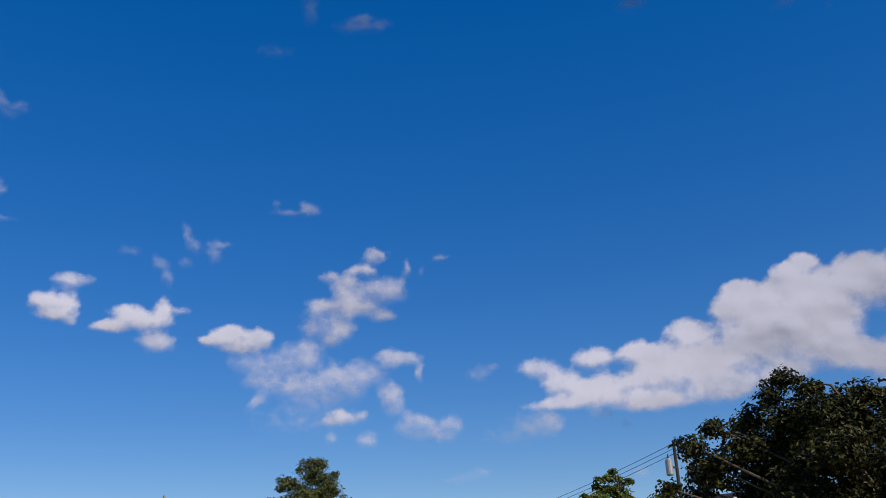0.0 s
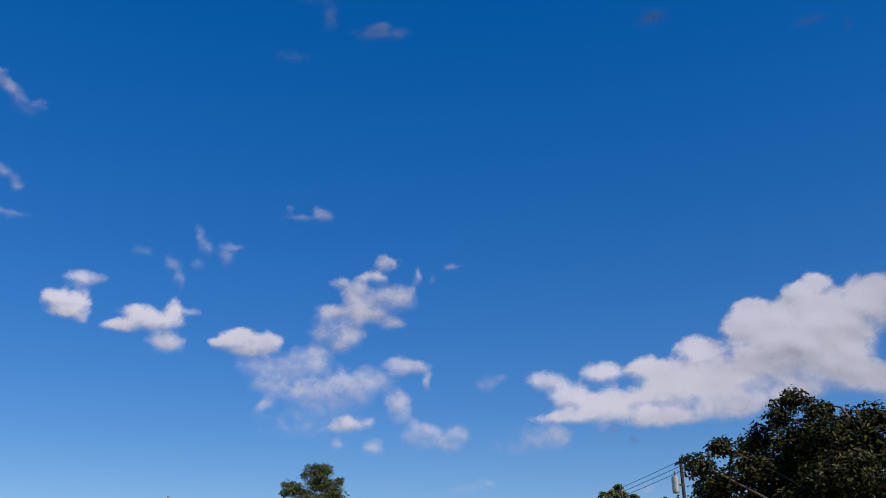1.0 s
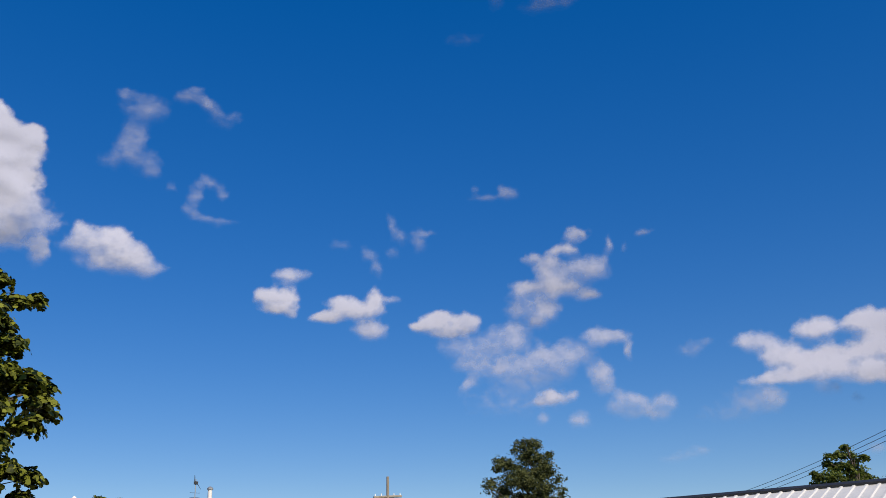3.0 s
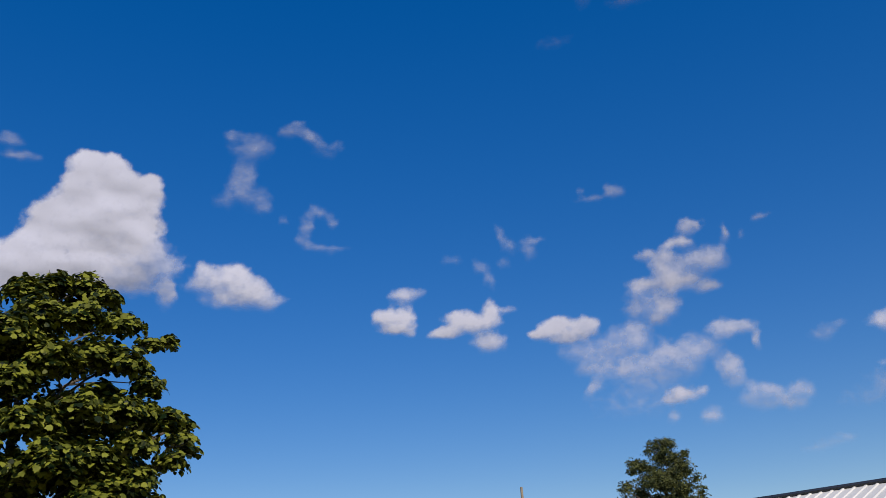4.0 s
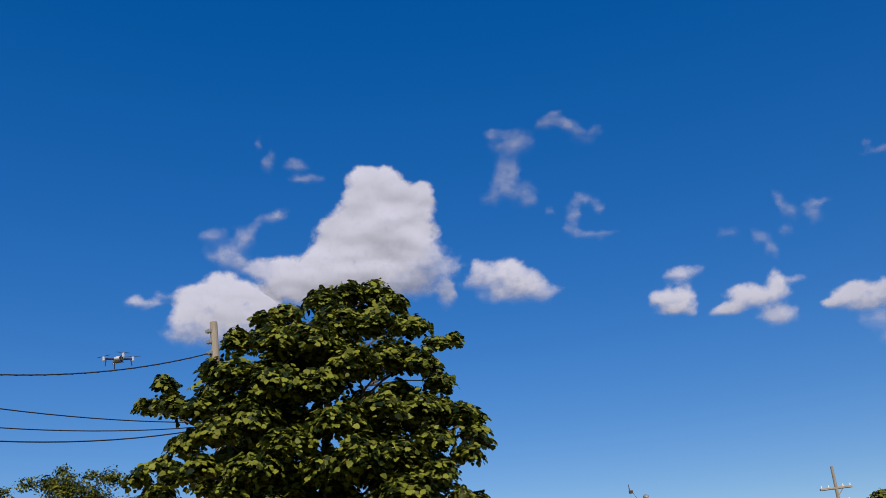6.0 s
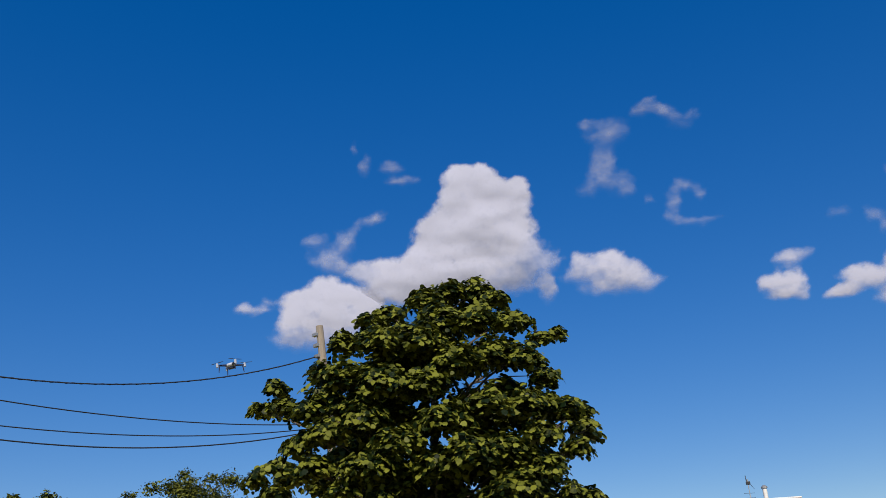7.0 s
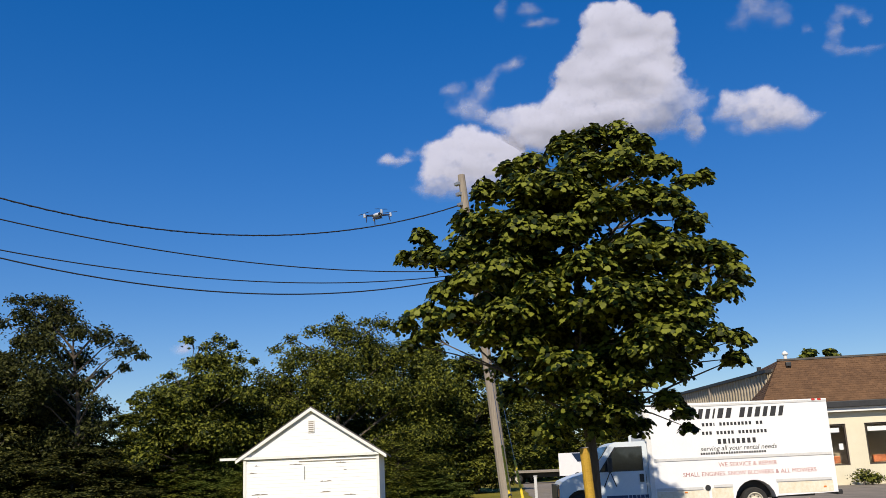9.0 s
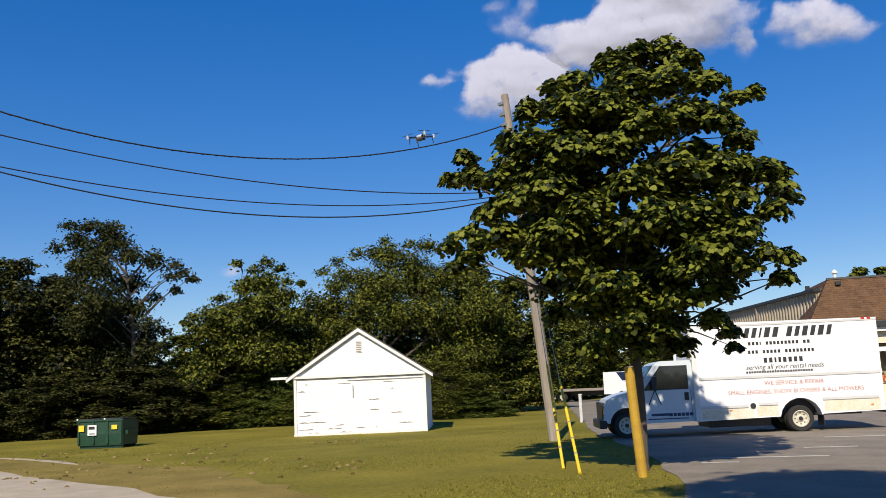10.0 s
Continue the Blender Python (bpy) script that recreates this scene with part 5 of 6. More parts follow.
# ---- drone ----
def build_drone():
    root = thing("drone", Matrix.Translation(bearing(58.5, 16.0, EYE[2] + 16.0 * math.tan(radians(15.8)))) @ Matrix.Scale(1.05, 4) @ pose(0, 0, 0, 4, -5, 30), "small white and dark blue quadcopter hovering", "drone")
    bm = bmesh.new()
    bmesh.ops.create_uvsphere(bm, u_segments=16, v_segments=10, radius=0.1, matrix=Matrix.Diagonal((1.0, 0.8, 0.42, 1)))
    part("body", bm, DRONE_WHITE, root)
    part("belly", box(-0.06, 0.06, -0.045, 0.045, -0.06, -0.03, 0.01), DRONE_BLUE, root)
    for k in range(4):
        a = radians(45 + 90 * k)
        d = Vector((math.cos(a), math.sin(a), 0))
        arm = part("arm", tube([d * 0.06, d * 0.15, d * 0.235], [0.02, 0.016, 0.013], 8), DRONE_BLUE, root)
        part("motor", tube([d * 0.235 + Vector((0, 0, -0.03)), d * 0.235 + Vector((0, 0, 0.035))], [0.022, 0.02], 10), DRONE_WHITE, arm)
        b = radians(30 + 70 * k)
        e = Vector((math.cos(b), math.sin(b), 0))
        n = e.cross(Vector((0, 0, 1)))
        bm = bmesh.new()
        for s in (-1, 1):
            tip = d * 0.235 + Vector((0, 0, 0.04))
            vs = [bm.verts.new(tip + e * s * q + n * w + Vector((0, 0, h))) for h in (0, 0.004) for q, w in ((0.01, -0.006), (0.06, -0.016), (0.125, -0.006), (0.125, 0.004), (0.05, 0.012))]
            bm.faces.new(vs[:5])
            bm.faces.new(vs[5:][::-1])
            for i in range(5):
                bm.faces.new((vs[i], vs[(i + 1) % 5], vs[5 + (i + 1) % 5], vs[5 + i]))
        part("propeller", bm, BLACK, arm)
        part("leg", tube([d * 0.2 + Vector((0, 0, -0.02)), d * 0.215 + Vector((0, 0, -0.12))], [0.01, 0.007], 6), DRONE_BLUE, arm)


build_drone()


# ---- shop building ----
def build_shop():
    """The shop with its brown mansard roof; x runs along its front, y away from the lot."""
    L, depth, eave, top = 11.6, 10.0, 3.75, 6.35
    root = thing("shop_building", pose(-28.8, 40.25, 0, 0, 0, 47.3), "cream shop building with a brown shingled mansard roof", "building")
    bm = bmesh.new()
    holes = [(0.3, 1.6), (2.3, 3.65), (4.55, 6.1), (6.9, 8.4), (9.3, 10.8)]
    z0, z1 = 0.95, 2.95
    box(0, L, 0, 0.25, 0, z0, bm=bm)
    box(0, L, 0, 0.25, z1, eave, bm=bm)
    x = 0.0
    for a, b in holes + [(L, L)]:
        box(x, a, 0, 0.25, z0, z1, bm=bm)
        x = b
    part("front_wall", bm, CREAM, root)
    for x in (0, L - 0.25):
        part("side_wall", box(x, x + 0.25, 0.25, depth, 0, eave), CREAM, root)
    part("rear_wall", box(0.25, L - 0.25, depth - 0.25, depth, 0, eave), CREAM, root)
    part("floor_slab", box(0.25, L - 0.25, 0.25, depth - 0.25, 0.0, 0.08), ASPHALT, root)
    for a, b in holes:
        wdw = part("window", box(a + 0.05, b - 0.05, 0.12, 0.14, z0 + 0.05, z1 - 0.05), PANE, root)
        wdw.visible_shadow = False
        bm = bmesh.new()
        for q in ((a, a + 0.07, z0, z1), (b - 0.07, b, z0, z1), (a + 0.07, b - 0.07, z0, z0 + 0.07), (a + 0.07, b - 0.07, z1 - 0.07, z1)):
            box(q[0], q[1], 0.06, 0.18, q[2], q[3], bm=bm)
        part("frame", bm, BROWN_FRAME, wdw)
        part("notice", box(a + 0.15, a + 1.05, 0.1, 0.115, z1 - 0.4, z1 - 0.18), STICKER_WHITE, wdw)
        part("notice", box(b - 0.4, b - 0.2, 0.1, 0.115, z0 + 0.75, z0 + 1.05), STICKER_WHITE, wdw)
        part("shop_goods", box(a + 0.25, a + 0.95, 0.16, 0.4, z0 + 0.1, z0 + 0.45, 0.03), GOODS, wdw)
    # unseen dark wall added so that the rooms behind the panes look unlit
    part("interior_shade_wall", box(0.25, L - 0.25, 3.0, 3.1, 0.08, eave), BROWN_FRAME, root)
    part("fascia", box(-0.25, L + 0.25, -0.35, -0.28, eave - 0.22, eave + 0.06), TRIM_WHITE, root)
    part("soffit", box(-0.25, L + 0.25, -0.28, 0.0, eave - 0.2, eave - 0.12), ROOF_DARK, root)
    part("gutter", box(-0.5, L + 0.5, -0.52, -0.35, eave - 0.02, eave + 0.3, 0.03), BLACK, root)
    # mansard: front and end slopes, with courses of shingles
    bm = bmesh.new()
    o, i = 0.42, 1.1
    low = [bm.verts.new(p) for p in ((-o, -o, eave + 0.1), (L + o, -o, eave + 0.1), (L + o, depth + o, eave + 0.1), (-o, depth + o, eave + 0.1))]
    up = [bm.verts.new(p) for p in ((i, i, top), (L - i, i, top), (L - i, depth - i, top), (i, depth - i, top))]
    for k in range(4):
        bm.faces.new((low[k], low[(k + 1) % 4], up[(k + 1) % 4], up[k]))
    bm.faces.new(up)
    bm.faces.new(low[::-1])
    roof = part("roof", bm, SHINGLE, root)
    rng = np.random.default_rng(8)
    verts, faces = [], []
    n = 22
    for k in range(n):
        for face in (0, 1):
            f0, f1 = k / n, (k + 1.25) / n
            ends = []
            for f in (f0, min(f1, 1.0)):
                if face == 0:
                    a, b = Vector(low_pt(0, o, L, depth, eave + 0.1)).lerp(Vector((i, i, top)), f), Vector(low_pt(1, o, L, depth, eave + 0.1)).lerp(Vector((L - i, i, top)), f)
                else:
                    a, b = Vector(low_pt(3, o, L, depth, eave + 0.1)).lerp(Vector((i, depth - i, top)), f), Vector(low_pt(0, o, L, depth, eave + 0.1)).lerp(Vector((i, i, top)), f)
                ends.append((a, b))
            out = Vector((0, -0.9, 0.4)) if face == 0 else Vector((-0.9, 0, 0.4))
            m = 46 if face == 0 else 36
            for j in range(m):
                s0, s1 = (j + 0.03 + (k % 2) * 0.5) / (m + 0.5), (j + 0.97 + (k % 2) * 0.5) / (m + 0.5)
                t = 0.016 + rng.random() * 0.01
                v = len(verts)
                verts += [ends[0][0].lerp(ends[0][1], s0) + out * t, ends[0][0].lerp(ends[0][1], s1) + out * t, ends[1][0].lerp(ends[1][1], s1) + out * 0.008, ends[1][0].lerp(ends[1][1], s0) + out * 0.008, ends[0][0].lerp(ends[0][1], s0), ends[0][0].lerp(ends[0][1], s1)]
                faces += [(v, v + 1, v + 2, v + 3), (v + 4, v + 5, v + 1, v)]
    tagged(part("shingles", mesh_from("shingles", verts, faces, SHINGLE), SHINGLE, roof), kind="stuff")
    part("coping", box(i - 0.06, L - i + 0.06, i - 0.08, i + 0.06, top - 0.03, top + 0.07), ROOF_DARK, root)
    sign = part("sign_board", box(6.2, 9.4, 0.02, 0.14, 4.72, 5.3, 0.01), SIGN_BLUE, root, "blue sign board with plain white shapes")
    bm = bmesh.new()
    x = 6.42
    for w in (0.3, 0.28, 0.26, 0.1, 0.32, 0.3):
        box(x, x + w, 0.0, 0.02, 4.84, 5.16, bm=bm)
        x += w + 0.08
    part("shapes", bm, STICKER_WHITE, sign)
    part("shapes", box(x + 0.15, 9.2, 0.0, 0.02, 4.95, 5.12), STICKER_WHITE, sign)
    for k in range(3):
        part("lamp_arm", tube([(6.6 + k, -0.1, 5.3), (6.6 + k, -0.5, 5.5), (6.6 + k, -0.55, 5.42)], [0.015] * 3, 5), BLACK, sign)
    part("number_bar", box(7.3, 8.2, -0.006, 0.0, 3.05, 3.25), INK, root)


def low_pt(k, o, L, depth, z):
    return ((-o, -o, z), (L + o, -o, z), (L + o, depth + o, z), (-o, depth + o, z))[k]


build_shop()


def on_roof(x, y, z):
    return pose(-28.8, 40.25, 0, 0, 0, 47.3) @ Matrix.Translation((x, y, z))


def build_roof_things():
    flue = thing("flue_pipe", on_roof(9.1, 2.6, 6.36), "white metal flue pipe on the shop roof", "flue")
    part("pipe", tube([(0, 0, 0), (0, 0, 1.25)], [0.12, 0.12], 12), TRIM_WHITE, flue)
    part("cap", tube([(0, 0, 1.25), (0, 0, 1.33), (0, 0, 1.42)], [0.17, 0.17, 0.06], 12), GREY_METAL, flue)
    aerial = thing("roof_aerial", on_roof(8.1, 2.2, 6.36), "thin dark aerial mast on the shop roof", "aerial")
    part("mast", tube([(0, 0, 0), (0, 0, 1.75)], [0.025, 0.02], 6), GREY_METAL, aerial)
    part("head", box(-0.1, 0.12, -0.06, 0.06, 1.45, 1.62, 0.02), BLACK, aerial)
    part("fin", tube([(-0.06, 0, 1.6), (-0.08, 0, 1.95)], [0.03, 0.015], 6), BLACK, aerial)
    part("rod", tube([(0.1, 0, 1.5), (0.3, 0, 1.2)], [0.012] * 2, 5), BLACK, aerial)
    for z in (0.75, 1.0):
        part("element", tube([(-0.3, 0, z), (0.3, 0.05, z)], [0.01] * 2, 5), BLACK, aerial)
    unit = thing("roof_unit", on_roof(10.2, 3.0, 6.36), "cream rooftop air unit", "air unit")
    part("housing", box(-0.75, 0.75, -0.5, 0.5, 0, 0.62, 0.02), CREAM, unit)
    part("top_cover", box(-0.82, 0.82, -0.56, 0.56, 0.62, 0.7, 0.02), TRIM_WHITE, unit)
    part("fan_grille", tube([(-0.35, -0.52, 0.3), (-0.35, -0.5, 0.3)], [0.2, 0.2], 16), BLACK, unit)
    vent = thing("roof_vent", on_roof(1.5, 1.2, 6.3), "small white roof ventilator with a dark lamp", "ventilator")
    part("stack", tube([(0, 0, 0), (0, 0, 0.35)], [0.09, 0.09], 10), TRIM_WHITE, vent)
    part("hood", tube([(0, 0, 0.35), (0, 0, 0.42), (0, 0, 0.55)], [0.16, 0.16, 0.03], 10), TRIM_WHITE, vent)
    part("floodlight", box(-0.12, 0.14, -0.5, -0.3, -0.3, -0.08, 0.03), BLACK, vent)
    tree("dark treetop behind the shop roof", bearing(33.0, 80.0), round_lobes(71, 9.7, 3.2, 5.5, 12), LEAF_WOOD, 2200, 0.4, 0.15, 71)
    tree("small dark treetop behind the shop roof", bearing(31.8, 80.0), round_lobes(72, 9.6, 2.4, 6.0, 10), LEAF_WOOD, 1600, 0.4, 0.15, 72)
    tree("bushy tree behind the roofs", bearing(13.6, 75.0), round_lobes(73, 8.6, 6.5, 2.5, 16), LEAF_WOOD, 4200, 0.4, 0.15, 73)
    tree("low bushy tree behind the roofs", bearing(19.5, 78.0), round_lobes(74, 7.9, 5.0, 2.5, 14), LEAF_WOOD, 3500, 0.4, 0.15, 74)
    tree("small tree behind the shop roof", bearing(27.9, 80.0), round_lobes(75, 9.3, 3.0, 4.5, 12), LEAF_WOOD, 2000, 0.4, 0.15, 75)


build_roof_things()
for x, h in ((3.9, 0.75), (4.3, 0.5), (6.4, 0.6), (1.9, 0.6)):
    p = on_roof(x, -0.9, 0).translation
    tagged(tree("small clipped shrub at the foot of the shop wall", p, [(0, 0, h * 0.6, h * 0.45), (0.2, 0.1, h * 0.5, h * 0.4), (-0.2, 0, h * 0.45, h * 0.4)], LEAF_WOOD, 500, 0.12, 0.03, int(x * 10)), category="shrub", group="shrubs by the shop")


def build_warehouse():
    """Ribbed metal hall behind the shop; x runs along the side that faces the lot."""
    L, depth, h = 19.0, 7.0, 5.75
    root = thing("metal_hall", pose(-45.5, 51.2, 0, 0, 0, -31.4), "tan ribbed metal hall behind the shop", "building")
    bm = bmesh.new()
    outline = []
    n = int(L / 0.42)
    for k in range(n):
        x = k * L / n
        for d, y in ((0, 0.0), (0.12, 0.0), (0.17, 0.09), (0.37, 0.09)):
            outline.append((x + d, y))
    outline.append((L, 0.0))
    rows = [[bm.verts.new((x, y, z)) for x, y in outline] for z in (0, h)]
    for k in range(len(outline) - 1):
        bm.faces.new((rows[0][k], rows[0][k + 1], rows[1][k + 1], rows[1][k]))
    part("ribbed_wall", bm, TAN_METAL, root)
    part("inner_wall", box(0.0, L, 0.11, 0.3, 0, h), TAN_METAL, root)
    for x in (0.0, L - 0.2):
        part("end_wall", box(x, x + 0.2, 0.3, depth, 0, h), TAN_METAL, root)
    part("rear_wall", box(0.2, L - 0.2, depth - 0.2, depth, 0, h), TAN_METAL, root)
    part("eave_trim", box(-0.1, L + 0.1, -0.12, 0.2, h, h + 0.16), BLACK, root)
    part("roof", box(-0.05, L + 0.05, 0.2, depth + 0.1, h + 0.02, h + 0.18), ROOF_DARK, root)
    part("downpipe", box(10.4, 10.52, -0.1, 0.0, 0, h), BARE_WOOD, root)
    lamp = part("lamp", box(L - 1.0, L - 0.85, -0.1, 0.1, h + 0.16, h + 0.4, 0.02), BLACK, root)


build_warehouse()


def build_low_hall():
    """Low hall with a pale metal roof; x runs along its ridge, seen over the lot's other side."""
    L, ridge, eave, run = 42.0, 3.98, 2.6, 4.2
    mid = bearing(-24.0, 25.0)
    along = Vector((math.cos(radians(-24.0)), math.sin(radians(-24.0)), 0))
    at = mid - along * 22.0
    root = thing("low_hall", pose(at.x, at.y, 0, 0, 0, -24.0), "low hall with a pale ribbed metal roof", "building")
    for s in (-1, 1):
        bm = bmesh.new()
        n = int(L / 0.3)
        pts = []
        for k in range(n):
            for d, q in ((0, 0.0), (0.2, 0.0), (0.225, 0.03), (0.275, 0.03)):
                pts.append((k * L / n + d, q))
        pts.append((L, 0.0))
        rows = [[bm.verts.new((x, s * (0.02 if f == 0 else run), (ridge if f == 0 else eave) + q)) for x, q in pts] for f in (0, 1)]
        under = [[bm.verts.new((x, s * (0.02 if f == 0 else run), (ridge if f == 0 else eave) - 0.06)) for x in (0, L)] for f in (0, 1)]
        for k in range(len(pts) - 1):
            bm.faces.new((rows[0][k], rows[0][k + 1], rows[1][k + 1], rows[1][k]))
        bm.faces.new((under[0][0], under[0][1], under[1][1], under[1][0]))
        part("roof_slope", bm, ROOF_METAL, root)
        part("long_wall", box(0.3, L - 0.3, min(s * (run - 0.5), s * (run - 0.3)), max(s * (run - 0.5), s * (run - 0.3)), 0, eave + 0.08), CREAM, root)
    part("ridge_cap", prism_cap(L, ridge), BLACK, root)
    for x in (0.3, L - 0.5):
        bm = bmesh.new()
        a = [(-run + 0.5, 0), (run - 0.5, 0), (run - 0.5, eave + 0.08), (0, ridge - 0.08), (-run + 0.5, eave + 0.08)]
        lo, hi = [bm.verts.new((x, y, z)) for y, z in a], [bm.verts.new((x + 0.2, y, z)) for y, z in a]
        bm.faces.new(lo)
        bm.faces.new(hi[::-1])
        for k in range(5):
            bm.faces.new((lo[k], hi[k], hi[(k + 1) % 5], lo[(k + 1) % 5]))
        part("gable_wall", bm, CREAM, root)


def prism_cap(L, ridge):
    bm = bmesh.new()
    sec = [(-0.16, -0.02), (0, 0.05), (0.16, -0.02), (0.16, 0.03), (0, 0.1), (-0.16, 0.03)]
    lo, hi = [bm.verts.new((-0.05, y, ridge + z)) for y, z in sec], [bm.verts.new((L + 0.05, y, ridge + z)) for y, z in sec]
    for k in range(6):
        bm.faces.new((lo[k], hi[k], hi[(k + 1) % 6], lo[(k + 1) % 6]))
    bm.faces.new(lo)
    bm.faces.new(hi[::-1])
    return bm


build_low_hall()


# ---- far poles ----
def build_far_poles():
    a, b, c = bearing(-14.4, 48.0), bearing(16.2, 72.0), Vector((-3.0, 95.0, 0))
    tail = thing("utility_pole", Matrix.Translation(c), "far wooden utility pole that holds the power lines", "utility pole")
    part("shaft", tube([(0, 0, -0.1), (0, 0, 8.5)], [0.16, 0.11], 10), BARK, tail)
    pole = thing("utility_pole", Matrix.Translation(a), "wooden utility pole with a grey transformer", "utility pole")
    part("shaft", tube([(0, 0, -0.1), (0.02, 0, 9.1)], [0.12, 0.08], 10), CREOSOTE, pole)
    tr = part("transformer", tube([(-0.38, -0.1, 7.35), (-0.38, -0.1, 7.42), (-0.38, -0.1, 8.1), (-0.38, -0.1, 8.2)], [0.14, 0.18, 0.18, 0.1], 14), GREY_METAL, pole)
    part("bushing", tube([(-0.38, -0.1, 8.2), (-0.38, -0.1, 8.42)], [0.04, 0.03], 8), BLACK, tr)
    part("hanger", box(-0.2, 0.0, -0.14, -0.06, 7.7, 7.8), BLACK, pole)
    part("cut_out", box(0.55, 0.66, -0.1, 0.0, 7.5, 8.0, 0.02), GREY_METAL, pole)
    part("arm", tube([(0.05, 0, 8.3), (0.62, -0.05, 8.0)], [0.03, 0.03], 6), BLACK, pole)
    cross = thing("utility_pole", Matrix.Translation(b), "far wooden utility pole with two crossarms", "utility pole")
    part("shaft", tube([(0, 0, -0.1), (0, 0, 10.4)], [0.17, 0.1], 10), POLE_WOOD, cross)
    turn = Vector((math.cos(radians(40)), math.sin(radians(40)), 0.06))
    for z, r in ((8.9, 1.15), (7.95, 0.85)):
        part("crossarm", tube([Vector((0, 0, z)) - turn * r, Vector((0, 0, z)) + turn * r], [0.09, 0.09], 6), BARE_WOOD, cross)
        for k in (-0.9, -0.45, 0.45, 0.9):
            p = Vector((0, 0, z + 0.08)) + turn * r * k
            part("insulator", tube([p, p + Vector((0, 0, 0.16))], [0.05, 0.03], 6), STICKER_WHITE, cross)
    part("brace", tube([turn * 0.5 + Vector((0, 0, 8.85)), Vector((0, 0, 8.3))], [0.03, 0.03], 5), GREY_METAL, cross)
    for x in (-0.35, 0.4):
        part("canister", tube([(x, -0.1, 6.1), (x, -0.1, 6.9)], [0.2, 0.2], 10), GREY_METAL, cross)
    for k, h in enumerate((8.95, 8.7, 8.45)):
        span("power_line", a + Vector((0, 0, h)), c + Vector((0, 0, h - 0.6)), 0.9, 0.013, "thin far power line over the roofs")


build_far_poles()


# ---- far things on the lot ----
def build_far_truck():
    root = thing("flatbed_truck", pose(*bearing(48.3, 86.0), 0, 0, 14.0) @ Matrix.Scale(1.22, 4), "far white flatbed truck with an empty bed", "truck")
    side = [(1.2, 0.5), (1.2, 2.1), (2.2, 2.1), (2.75, 1.4), (3.5, 1.25), (3.6, 0.5)]
    cab = part("cab", soften(prism(side, -0.95, 0.95), 0.05), TRUCK_WHITE, root)
    part("side_window", prism([(1.4, 1.4), (1.4, 1.95), (2.15, 1.95), (2.5, 1.4)], 0.94, 0.965), GLASS, cab)
    part("windscreen", prism([(2.26, 2.04), (2.72, 1.45), (2.74, 1.47), (2.28, 2.06)], -0.8, 0.8), GLASS, cab)
    part("bed", box(-4.6, 1.15, -1.1, 1.1, 0.8, 0.98, 0.02), BARE_WOOD, root)
    part("chassis", box(-4.4, 3.4, -0.4, 0.4, 0.45, 0.8), BLACK, root)
    for y, s in ((0.85, 1), (-0.85, -1)):
        wheel(root, 2.75, y, s)
        wheel(root, -2.6, y, s)
        wheel(root, -3.5, y, s)
    sign = thing("marker_post", Matrix.Translation(bearing(49.4, 40.0)), "thin white marker post at the lot's edge", "post")
    part("post_shaft", box(-0.045, 0.045, -0.045, 0.045, -0.1, 1.15, 0.008), TRIM_WHITE, sign)
    part("cap", box(-0.06, 0.06, -0.06, 0.06, 1.15, 1.19, 0.006), TRIM_WHITE, sign)
    van = thing("box_trailer", pose(*bearing(41.6, 38.0), 0, 0, -138.0), "pale grey box trailer behind the truck", "trailer")
    part("trailer_body", soften(box(-1.6, 1.35, -1.05, 1.05, 0.5, 3.05), 0.06), CAB_WHITE, van)
    part("front_seam", box(-1.55, 1.3, 1.05, 1.07, 2.88, 2.96), GREY_METAL, van)
    for y, s in ((0.9, 1), (-0.9, -1)):
        wheel(van, 0.0, y, s, 0.33)
    part("jack", tube([(1.8, 0, 0.55), (1.8, 0, 0.0)], [0.05, 0.05], 6), BLACK, van)
    part("drawbar", box(1.55, 1.9, -0.06, 0.06, 0.5, 0.6), BLACK, van)


build_far_truck()


# ---- parking lines ----
def build_lines():
    for k, (az, dist, length) in enumerate(((39.0, 19.6, 2.4), (35.4, 22.0, 1.1), (33.2, 25.5, 2.2), (41.5, 18.6, 0.7))):
        p = bearing(az, dist)
        ob = part("parking_line", box(-length / 2, length / 2, -0.05, 0.05, -0.003, 0.004), LINE)
        ob.matrix_basis = pose(p.x, p.y, 0.016, 0, 0, 43.0)
        tagged(ob, "worn white parking line on the asphalt", "road marking", "parking lines", "structure")


build_lines()


# ---- tree beside the camera, whose shade falls on the lot ----
tree("tall broad tree whose shade falls on the lot", (5.1, -1.9, 0), [(x + 0.6, y, z + 11.5, r) for x, y, z, r in round_lobes(81, 4.5, 9.0, -1.0, 34)], LEAF_DARKENED, 14000, 0.42, 0.24, 81)


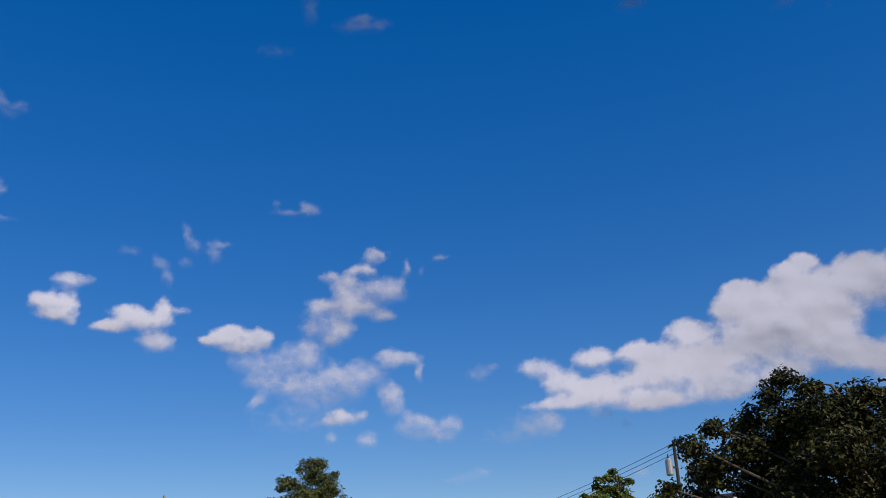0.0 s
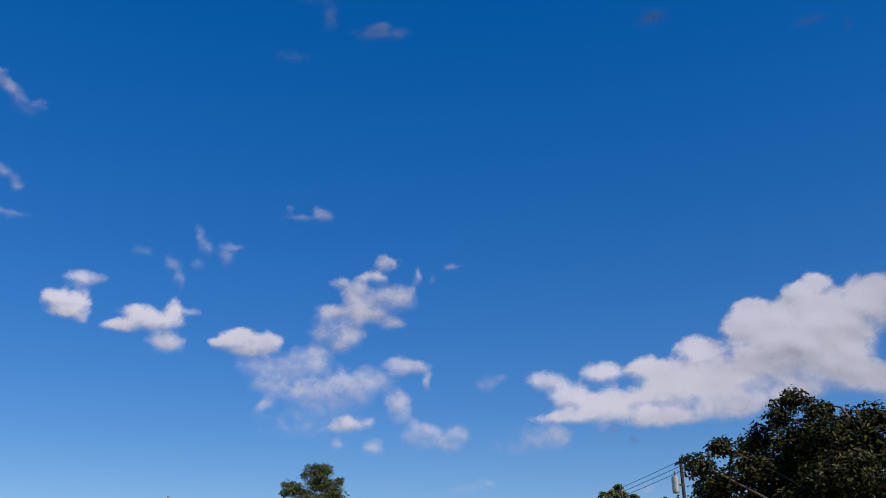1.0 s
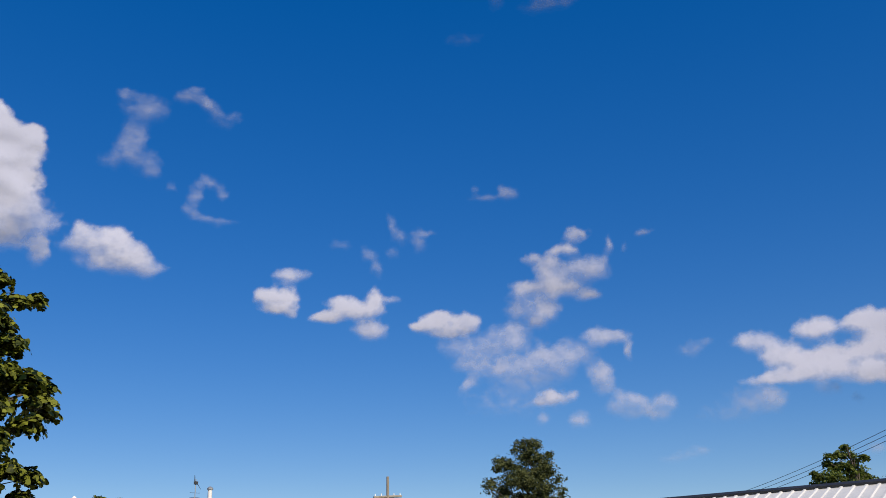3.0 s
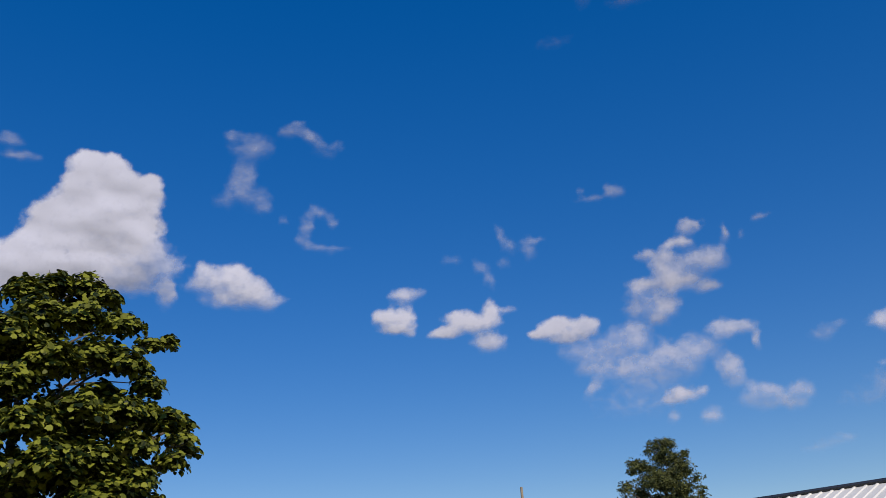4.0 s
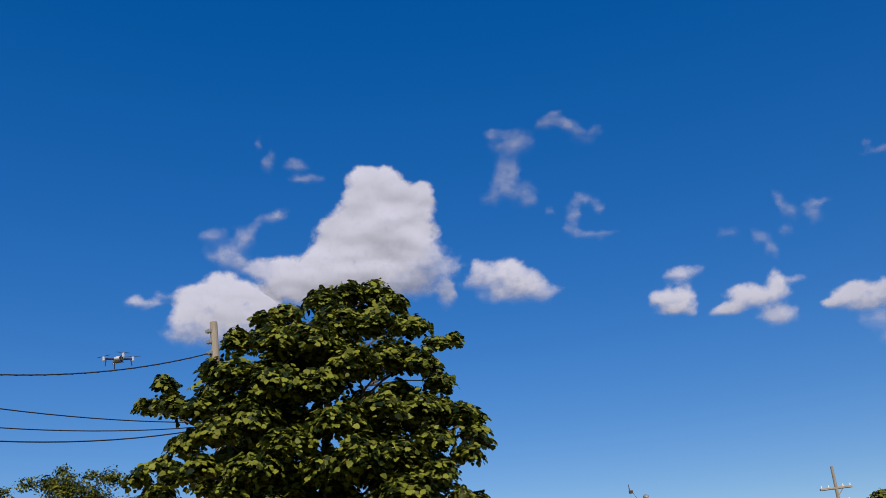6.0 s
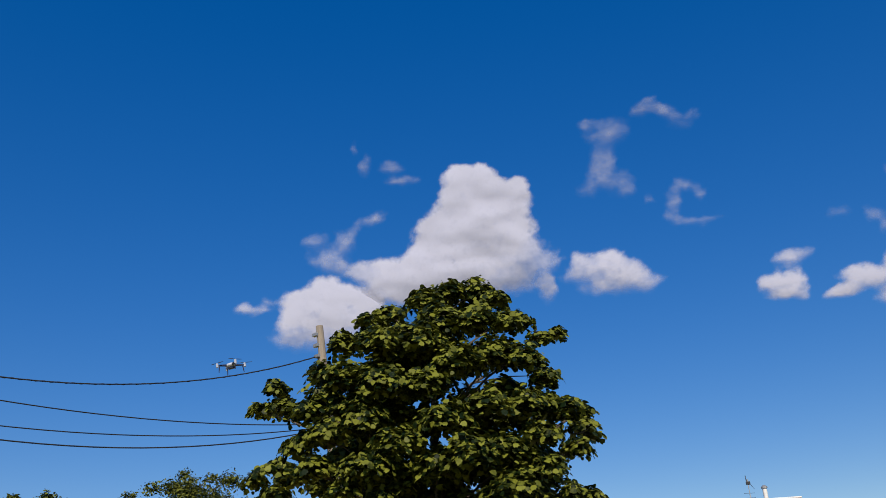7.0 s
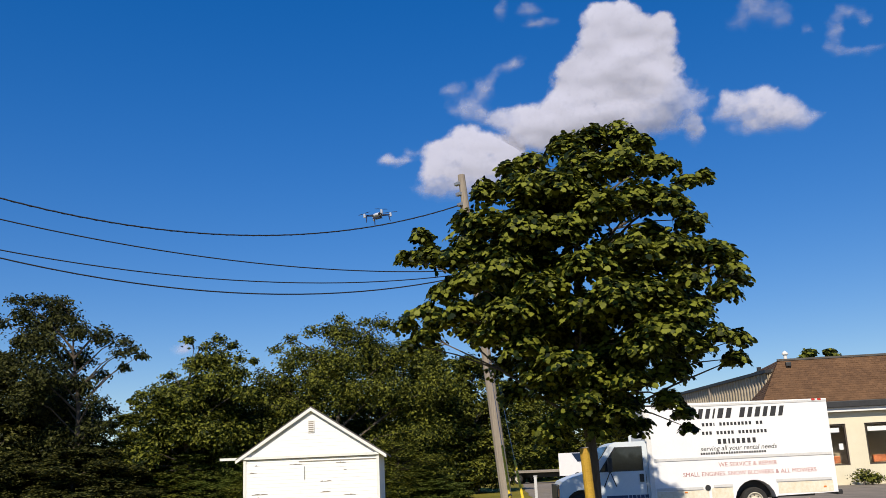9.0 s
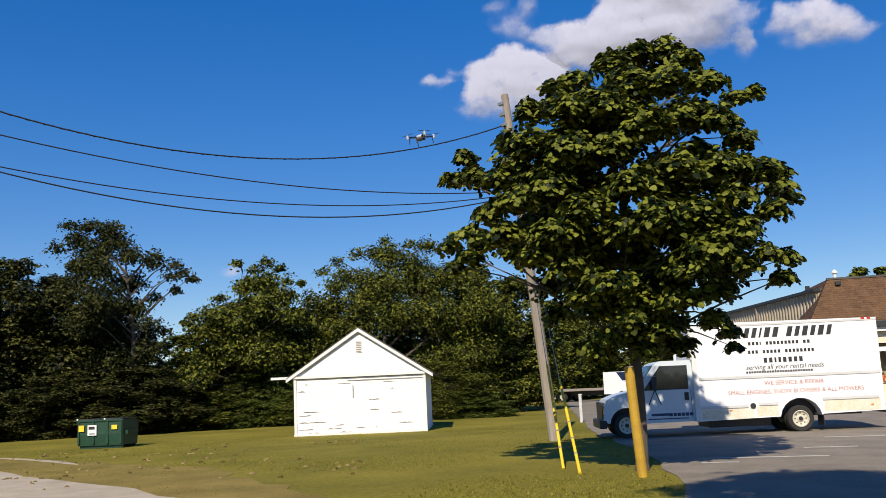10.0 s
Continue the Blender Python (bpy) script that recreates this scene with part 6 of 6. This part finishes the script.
# ---- grass ----
def build_grass():
    """Tufts of dry lawn where the camera looks at it."""
    rng = np.random.default_rng(12)
    n = 50000
    az = rng.uniform(36, 86, n)
    dist = 13.5 + 26 * rng.random(n) ** 1.6
    x, y = -np.sin(np.radians(az)) * dist, np.cos(np.radians(az)) * dist
    lot = (x + 11.3) * 0.682 + (y - 11.6) * 0.731 > 0.12 + 0.3 * rng.normal(size=n)
    lot |= (az < 49.4) & (dist > 24)
    pad = y < 4.6 + (x + 16.6) * 0.13
    bare = np.array([noise.noise((a * 0.22, b * 0.22, 5.0)) for a, b in zip(x, y)]) + rng.normal(size=n) * 0.12 < -0.12
    ok = ~(lot | pad | bare)
    x, y = x[ok], y[ok]
    m = len(x)
    a = rng.uniform(0, math.tau, m)
    h = rng.uniform(0.006, 0.034, m)
    w = rng.uniform(0.012, 0.03, m)
    lx, ly = rng.normal(size=m) * 0.03, rng.normal(size=m) * 0.03
    v = np.zeros((m, 3, 3))
    v[:, 0] = np.stack([x - np.cos(a) * w, y - np.sin(a) * w, np.full(m, -0.03)], 1)
    v[:, 1] = np.stack([x + np.cos(a) * w, y + np.sin(a) * w, np.full(m, -0.03)], 1)
    v[:, 2] = np.stack([x + lx, y + ly, h], 1)
    me = bpy.data.meshes.new("grass")
    me.from_pydata(v.reshape(-1, 3).tolist(), [], [(3 * k, 3 * k + 1, 3 * k + 2) for k in range(m)])
    me.materials.append(BLADE)
    tagged(new("grass", me), "short dry yellow-green grass", "grass", kind="stuff")


build_grass()


def build_litter():
    """Dead leaves and clods scattered on the worn part of the lawn."""
    rng = np.random.default_rng(8)
    verts, faces = [], []
    for k in range(240):
        az, dist = rng.uniform(63, 86), rng.uniform(19, 36)
        c = bearing(az, dist, 0.004)
        if noise.noise((c.x * 0.3, c.y * 0.3, 2.0)) < -0.05:
            continue
        r = rng.uniform(0.03, 0.11)
        n = len(verts)
        ring = [(c.x + math.cos(t) * r * rng.uniform(0.6, 1.2), c.y + math.sin(t) * r * rng.uniform(0.6, 1.2)) for t in (0, 1.05, 2.1, 3.14, 4.2, 5.25)]
        verts += [(x, y, 0.002) for x, y in ring] + [(c.x + (x - c.x) * 0.6, c.y + (y - c.y) * 0.6, rng.uniform(0.015, 0.05)) for x, y in ring]
        faces += [(n + i, n + (i + 1) % 6, n + 6 + (i + 1) % 6, n + 6 + i) for i in range(6)] + [tuple(n + 6 + i for i in range(6))]
    me = mesh_from("dead_leaves", verts, faces, LITTER, False)
    tagged(new("dead_leaves", me), "brown dead leaves and clods scattered on the lawn", "dead leaves", kind="stuff")


LITTER = material("brown dead leaves", (0.09, 0.065, 0.02), (0.26, 0.19, 0.07), 0.9, 3.0, 20.0, 0.5, 0.01, random_by="island", spread=0.7, shine=0.2)
build_litter()
